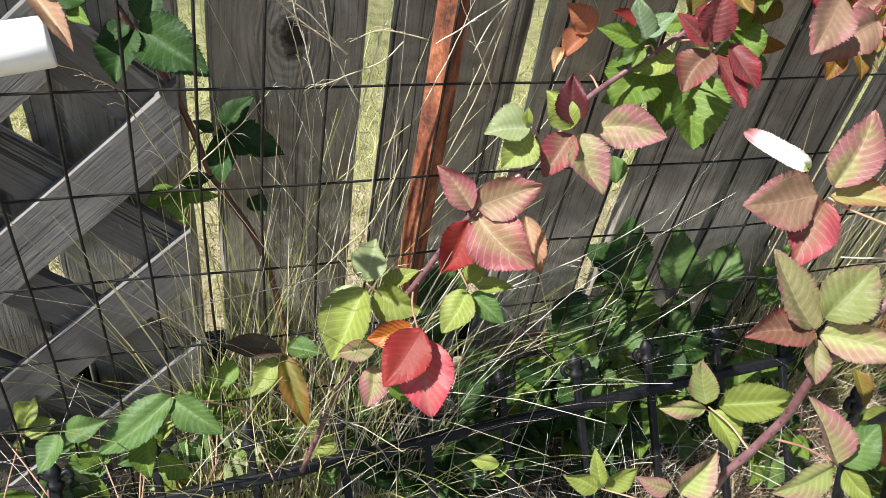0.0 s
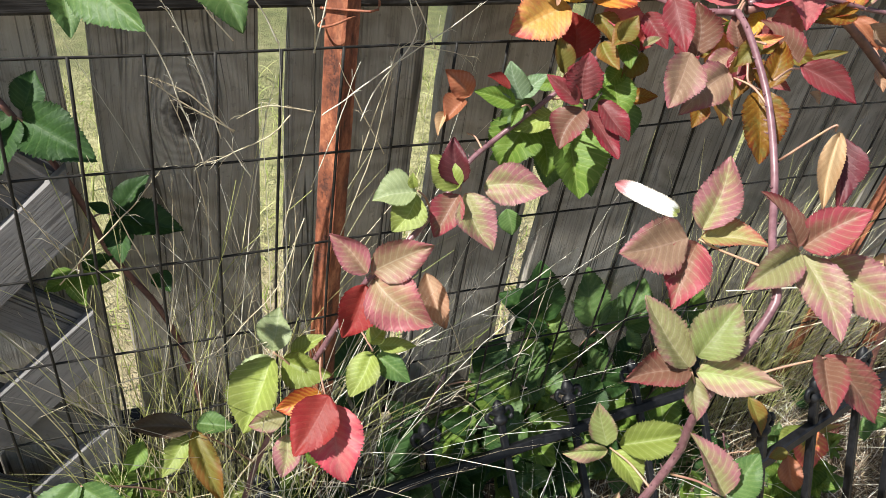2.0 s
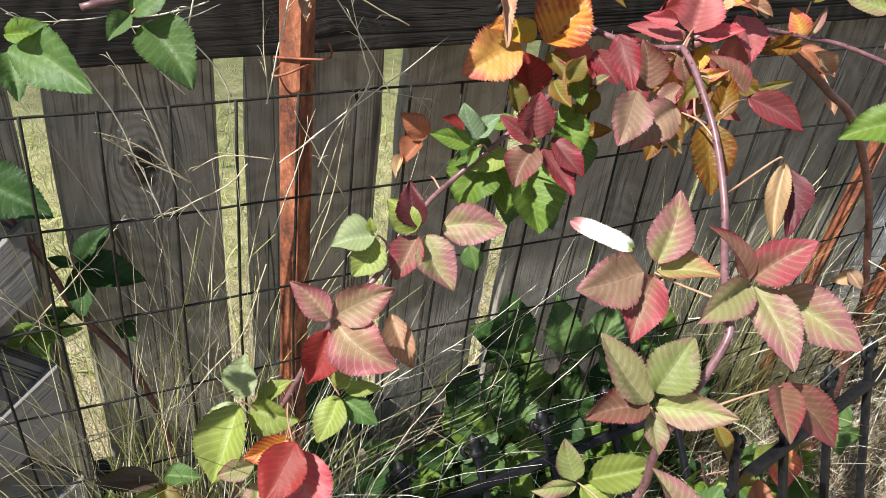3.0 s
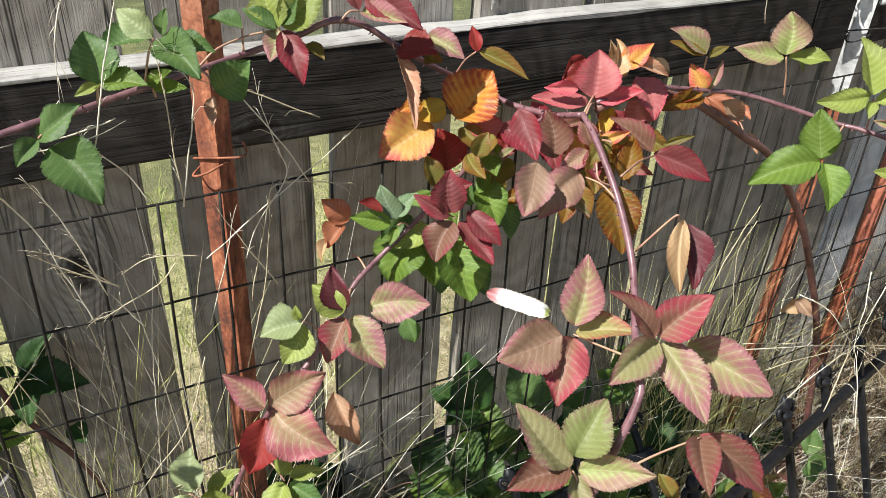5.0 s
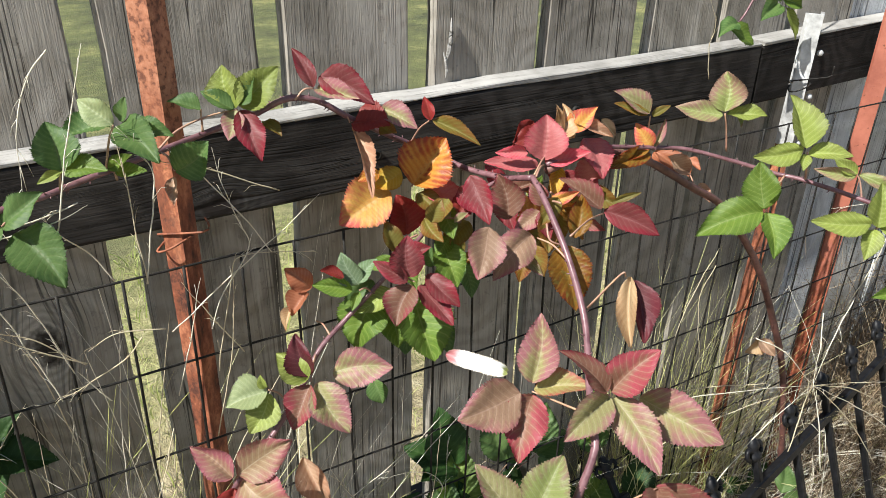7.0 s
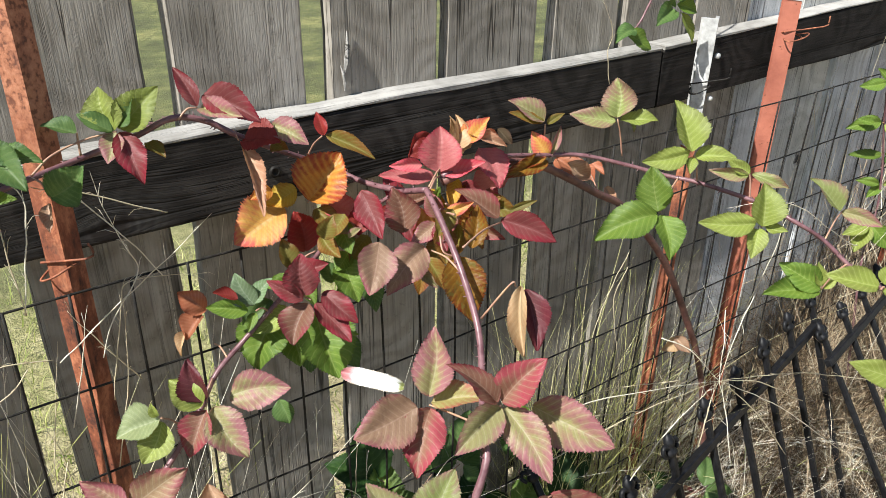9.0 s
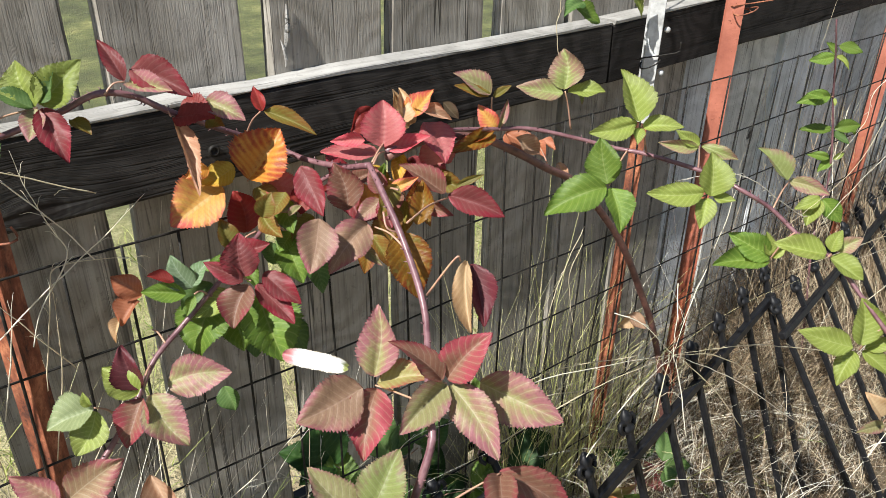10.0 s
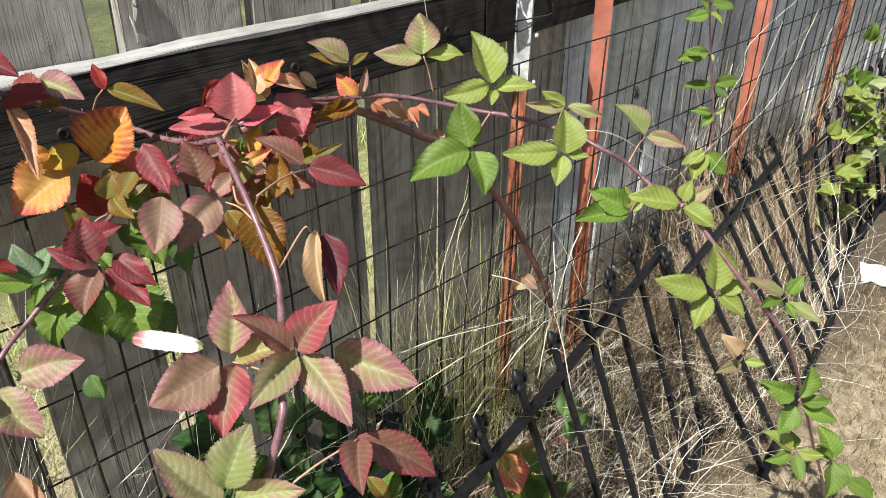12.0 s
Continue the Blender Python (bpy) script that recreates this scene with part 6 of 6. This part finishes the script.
stalk((0.499, -0.350, 0.613), (0.473, -0.360, 0.592), (0.450, -0.370, 0.547), r=0.0007)
stalk((1.247, -0.250, 0.450), (1.501, -0.250, 0.411), (1.778, -0.250, 0.372))
stalk((0.522, -0.300, 0.819), (0.580, -0.340, 0.827), (0.708, -0.360, 0.748), (0.740, -0.360, 0.734))
stalk((0.589, -0.340, 0.825), (0.572, -0.340, 0.758), (0.576, -0.320, 0.677))
stalk((0.355, -0.200, 0.530), (0.450, -0.220, 0.537), (0.557, -0.260, 0.532))
stalk((0.306, -0.200, 0.511), (0.448, -0.200, 0.478), (0.570, -0.200, 0.432))
stalk((0.496, -0.150, 0.400), (0.504, -0.130, 0.493), (0.538, -0.120, 0.584), (0.584, -0.120, 0.670))
stalk((0.575, -0.150, 0.320), (0.585, -0.130, 0.453), (0.562, -0.120, 0.584), (0.585, -0.120, 0.642))
stalk((-0.354, -0.160, 0.931), (-0.340, -0.150, 0.919), (-0.324, -0.140, 0.896), (-0.299, -0.120, 0.839), (-0.284, -0.120, 0.788), (-0.271, -0.120, 0.739))
stalk((-0.336, -0.160, 0.925), (-0.299, -0.150, 0.923), (-0.258, -0.140, 0.920), (-0.226, -0.140, 0.929))
stalk((-0.254, -0.140, 0.922), (-0.243, -0.140, 0.905), (-0.225, -0.130, 0.879), (-0.211, -0.130, 0.849))
stalk((-0.281, -0.140, 0.914), (-0.270, -0.140, 0.888), (-0.246, -0.130, 0.853))
stalk((-0.309, -0.120, 0.819), (-0.283, -0.120, 0.798), (-0.246, -0.120, 0.770))
stalk((-0.433, -0.180, 0.536), (-0.368, -0.180, 0.559), (-0.272, -0.180, 0.573), (-0.187, -0.180, 0.582))
stalk((-0.339, -0.180, 0.468), (-0.303, -0.170, 0.531), (-0.263, -0.160, 0.572), (-0.215, -0.140, 0.609), (-0.187, -0.130, 0.679))
stalk((-0.298, -0.100, 0.722), (-0.303, -0.100, 0.621), (-0.313, -0.100, 0.535), (-0.326, -0.100, 0.439))
stalk((-0.267, -0.100, 0.717), (-0.271, -0.100, 0.620), (-0.270, -0.100, 0.521))
stalk((-0.218, -0.100, 0.622), (-0.232, -0.100, 0.557), (-0.244, -0.100, 0.478))
stalk((-0.275, -0.110, 0.733), (-0.251, -0.110, 0.741), (-0.213, -0.110, 0.758), (-0.196, -0.110, 0.775))
stalk((-0.243, -0.110, 0.776), (-0.214, -0.110, 0.786), (-0.176, -0.110, 0.776))
stalk((-0.255, -0.120, 0.765), (-0.245, -0.120, 0.746), (-0.234, -0.120, 0.724))
stalk((0.947, -0.200, 0.554), (1.106, -0.200, 0.581), (1.273, -0.200, 0.639), (1.377, -0.200, 0.796))
stalk((1.083, -0.200, 0.483), (1.260, -0.200, 0.572), (1.438, -0.200, 0.647), (1.548, -0.200, 0.791))
stalk((1.092, -0.200, 0.619), (1.237, -0.200, 0.715), (1.250, -0.200, 0.776), (1.430, -0.200, 0.831))
stalk((1.811, -0.220, 0.347), (1.440, -0.240, 0.443), (1.201, -0.250, 0.487), (0.986, -0.250, 0.515))

stalk((0.517, -0.080, 1.023), (0.540, -0.080, 0.979), (0.535, -0.080, 0.954), (0.544, -0.080, 0.912))

# ---- grass and undergrowth ----
def front(x, z):
    """How far out the grass may lean at a height: just behind the iron panels."""
    if x > 1.78:
        return -0.3 + 0.123 * (x - 1.72) + 0.325 * z
    if x > 1.05:
        return -0.478 + 0.189 * (x - 1.07) + 0.64 * z
    if x > 0.42:
        return -0.503 + 0.213 * (x - 0.333) + 0.376 * z
    return -0.318 + 0.73 * (z + 0.036 - 0.091 * (x + 0.739))


def blades(name, label, material, count, seed, place, length, spread, bend, width, droop=1.0, taper=False):
    """Many thin blades as one soft mass: each a narrow ribbon that rises and bends over."""
    rng = random.Random(seed)
    verts, faces = [], []
    for _ in range(count):
        x, y = place(rng)
        if taper:
            y = min(-0.02, max(y, front(x, 0) + 0.01))
        z = rise(x, y) - 0.005
        ln = rng.uniform(*length)
        if taper:
            ln *= max(0.18, min(1.0, (y + 0.44) / 0.26))
        az = rng.uniform(0, 6.28319)
        tilt = abs(rng.gauss(0, spread))
        d = Vector((math.sin(tilt) * math.cos(az), math.sin(tilt) * math.sin(az), math.cos(tilt)))
        turn = Vector((rng.gauss(0, bend), rng.gauss(0, bend), -abs(rng.gauss(0, bend)) * droop))
        w = width * rng.uniform(0.6, 1.4)
        side = Vector((rng.uniform(-1, 1), rng.uniform(-1, 1), 0.2)).normalized() * w
        p = Vector((x, y, z))
        n = 7
        first = len(verts)
        for i in range(n + 1):
            k = w * (1 - 0.75 * i / n) / w
            verts.append(p - side * k)
            verts.append(p + side * k)
            p = p + d * (ln / n)
            if p.y > -0.012 and y < 0:
                p.y, d.y = -0.012, -abs(d.y) * 0.3
            if p.z < rise(p.x, p.y) + 0.004:
                p.z = rise(p.x, p.y) + 0.004 + rng.random() * 0.01
            d = (d + turn / n).normalized()
            if taper and p.y < front(p.x, p.z):
                p.y, d.y = min(front(p.x, p.z), -0.014), abs(d.y) * 0.3
        for i in range(n):
            a = first + 2 * i
            faces.append((a, a + 1, a + 3, a + 2))
    me = bpy.data.meshes.new(name)
    me.from_pydata(verts, [], faces)
    me.materials.append(material)
    return tagged(new(name, me), label, "grass", kind="stuff")


def strip(x0, x1, y0, y1):
    return lambda rng: (rng.uniform(x0, x1), rng.uniform(y0, y1))


blades("dead_grass", "matted pale dead grass behind the iron panels", DRY_MAT, 8000, 1, strip(0.35, 3.2, -0.42, -0.02), (0.12, 0.42), 0.5, 2.0, 0.0011, taper=True)
blades("dead_grass", "matted dead grass along the fence foot", DRY_MAT, 1500, 2, strip(-1.0, 0.4, -0.26, -0.02), (0.08, 0.3), 0.6, 2.0, 0.0008, taper=True)
blades("dead_grass", "bleached dead grass strands behind the iron panels", BLEACHED, 1100, 11, strip(0.4, 2.2, -0.4, -0.03), (0.15, 0.42), 0.7, 2.2, 0.0007, taper=True)
blades("dead_grass", "heap of straw-coloured dead grass against the pickets", DRY_MAT, 2400, 3, strip(1.05, 1.8, -0.26, -0.06), (0.35, 0.66), 0.3, 1.3, 0.0009, taper=True)
blades("dead_grass", "tall brown dead grass heaped before the far pickets", DRY_MAT, 1300, 13, strip(1.3, 1.85, -0.22, -0.05), (0.4, 0.85), 0.35, 2.4, 0.0011, taper=True)
blades("dry_grass", "thin dry straw-coloured grass stems before the pickets", BLEACHED, 250, 4, strip(-0.5, 0.9, -0.26, -0.04), (0.2, 0.6), 0.55, 1.3, 0.0006)
blades("green_grass", "tall yellow-green grass at the fence foot", GREEN_GRASS, 90, 5, strip(-0.36, 0.0, -0.17, -0.03), (0.25, 0.66), 0.24, 0.9, 0.001, 0.8)
blades("green_grass", "sunlit upright yellow-green grass between lattice and post", SUNNY_GRASS, 230, 16, strip(-0.4, -0.17, -0.13, -0.05), (0.35, 0.76), 0.12, 0.45, 0.001)
blades("dry_grass", "tangled pale straws among the brambles", BLEACHED, 230, 14, strip(-0.62, 0.4, -0.25, -0.07), (0.16, 0.46), 0.75, 1.1, 0.0007, taper=True)
blades("green_grass", "sunlit yellow-green grass beside the lattice", GREEN_GRASS, 40, 15, strip(-0.75, -0.15, -0.24, -0.13), (0.12, 0.3), 0.5, 1.2, 0.0012)
blades("green_grass", "green grass among the brambles at the fence foot", GREEN_GRASS, 80, 6, strip(-0.8, 1.1, -0.26, -0.03), (0.12, 0.4), 0.4, 1.3, 0.0011, taper=True)
blades("dry_grass", "thin yellow-green grass stems before the far pickets", SUNNY_GRASS, 420, 7, strip(0.44, 0.78, -0.13, -0.03), (0.25, 0.66), 0.14, 0.5, 0.0007)
blades("dry_grass", "thin pale straws climbing beside the rusty post", BLEACHED, 90, 21, strip(-0.24, -0.08, -0.15, -0.105), (0.35, 0.92), 0.12, 0.55, 0.0006, 0.3)
blades("dry_grass", "curled pale straws against the rusty post", STRAW, 70, 22, strip(-0.2, -0.09, -0.15, -0.105), (0.3, 0.75), 0.22, 1.6, 0.0006)
blades("dry_grass", "pale straws crossing the lattice foot", BLEACHED, 70, 23, strip(-0.66, -0.36, -0.2, -0.08), (0.2, 0.42), 0.6, 0.9, 0.0007)
blades("dead_grass", "bright straw heap before the far pickets", STRAW, 750, 24, strip(1.15, 1.6, -0.26, -0.07), (0.35, 0.62), 0.35, 2.2, 0.0009, taper=True)
blades("dry_grass", "tall bleached stalks before the far pickets", STRAW, 150, 25, strip(1.2, 2.6, -0.12, -0.05), (0.5, 1.0), 0.28, 0.9, 0.0009)
blades("dry_grass", "pale stalks and curled stems round the painted posts", BLEACHED, 160, 26, strip(0.66, 1.1, -0.2, -0.07), (0.2, 0.55), 0.35, 1.6, 0.0006)
blades("dry_grass", "upright straw-coloured grass between lattice and post", STRAW, 120, 27, strip(-0.4, -0.16, -0.13, -0.05), (0.3, 0.72), 0.14, 0.5, 0.0009)
blades("dry_grass", "pale straws poking out between the iron bars", BLEACHED, 240, 28, strip(0.5, 1.9, -0.4, -0.22), (0.18, 0.46), 0.75, 1.5, 0.0008)
blades("lawn_tufts", "short dry lawn grass on the open ground", DRY_MAT, 12000, 8, strip(0.7, 3.4, -0.95, -0.36), (0.015, 0.05), 1.0, 1.2, 0.0009)
blades("field_grass", "short dry yellow-green grass behind the fence", GREEN_GRASS, 7000, 9, strip(-0.9, 3.0, 0.06, 1.6), (0.03, 0.12), 0.6, 0.9, 0.0016)


def undergrowth(x, y, tall, count, seed, styles, size):
    """A low leafy weed: a few stems with three-part leaves."""
    rng = random.Random(seed)
    top = Vector((x + rng.uniform(-0.05, 0.05), y, tall))
    pts = [top, Vector((x, y - 0.01, tall * 0.6)), Vector((x + rng.uniform(-0.02, 0.02), y, tall * 0.3)), Vector((x, y, 0))]
    weed = bramble("low weed with shaded green leaves at the fence foot", [tuple(p) for p in pts], 0.0012, 0.002)
    for i in range(count):
        at = pts[0].lerp(pts[-1], rng.uniform(0.0, 0.75))
        out = Vector((rng.uniform(-1, 1), rng.uniform(-0.9, 0.1), rng.uniform(-0.1, 0.8))).normalized()
        hub = at + out * rng.uniform(0.03, 0.085)
        hub.y = min(max(hub.y, front(x, hub.z) + 0.03 if x < 1.7 else -0.3), -0.02)
        lf = compound(weed, hub, tuple(at))
        style = rng.choice(styles)
        for a in (-70, 0, 70):
            d = Matrix.Rotation(radians(a + rng.uniform(-15, 15)), 3, Vector((-0.2, -0.7, 0.7)).normalized()) @ (out + Vector((0, -0.3, -0.2))).normalized()
            tip = hub + d * size * rng.uniform(0.75, 1.2)
            tip.y = min(max(tip.y, front(x, tip.z) + 0.02 if x < 1.7 else -0.3), -0.016)
            leaflet(lf, tuple(hub + d * 0.006), tuple(tip), rng.uniform(0.55, 0.75), style)


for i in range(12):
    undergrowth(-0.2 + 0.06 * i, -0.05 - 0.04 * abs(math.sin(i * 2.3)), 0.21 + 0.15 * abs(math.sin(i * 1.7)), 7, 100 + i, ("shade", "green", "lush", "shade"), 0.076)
for i in range(8):
    undergrowth(-0.66 + 0.05 * i, -0.2 - 0.05 * math.sin(i * 2.1), 0.2 + 0.08 * abs(math.sin(i)), 6, 140 + i, ("green", "lush", "lime", "pale"), 0.052)
for i in range(5):
    undergrowth(1.84 + 0.1 * i, -0.17 - 0.02 * math.sin(i * 2.7), 0.44 + 0.1 * abs(math.sin(i * 1.3)), 5, 160 + i, ("lime", "lush", "lime"), 0.055)
for i in range(3):
    undergrowth(0.5 + 0.06 * i, -0.2 - 0.06 * math.sin(i), 0.22 + 0.05 * math.sin(i), 5, 180 + i, ("green", "lush"), 0.055)
for i in range(3):
    undergrowth(2.0 + 0.12 * i, -0.18 + 0.03 * math.sin(i * 1.7), 0.54 + 0.06 * math.sin(i * 2.3), 6, 200 + i, ("lime", "lime", "lush", "pale"), 0.05)
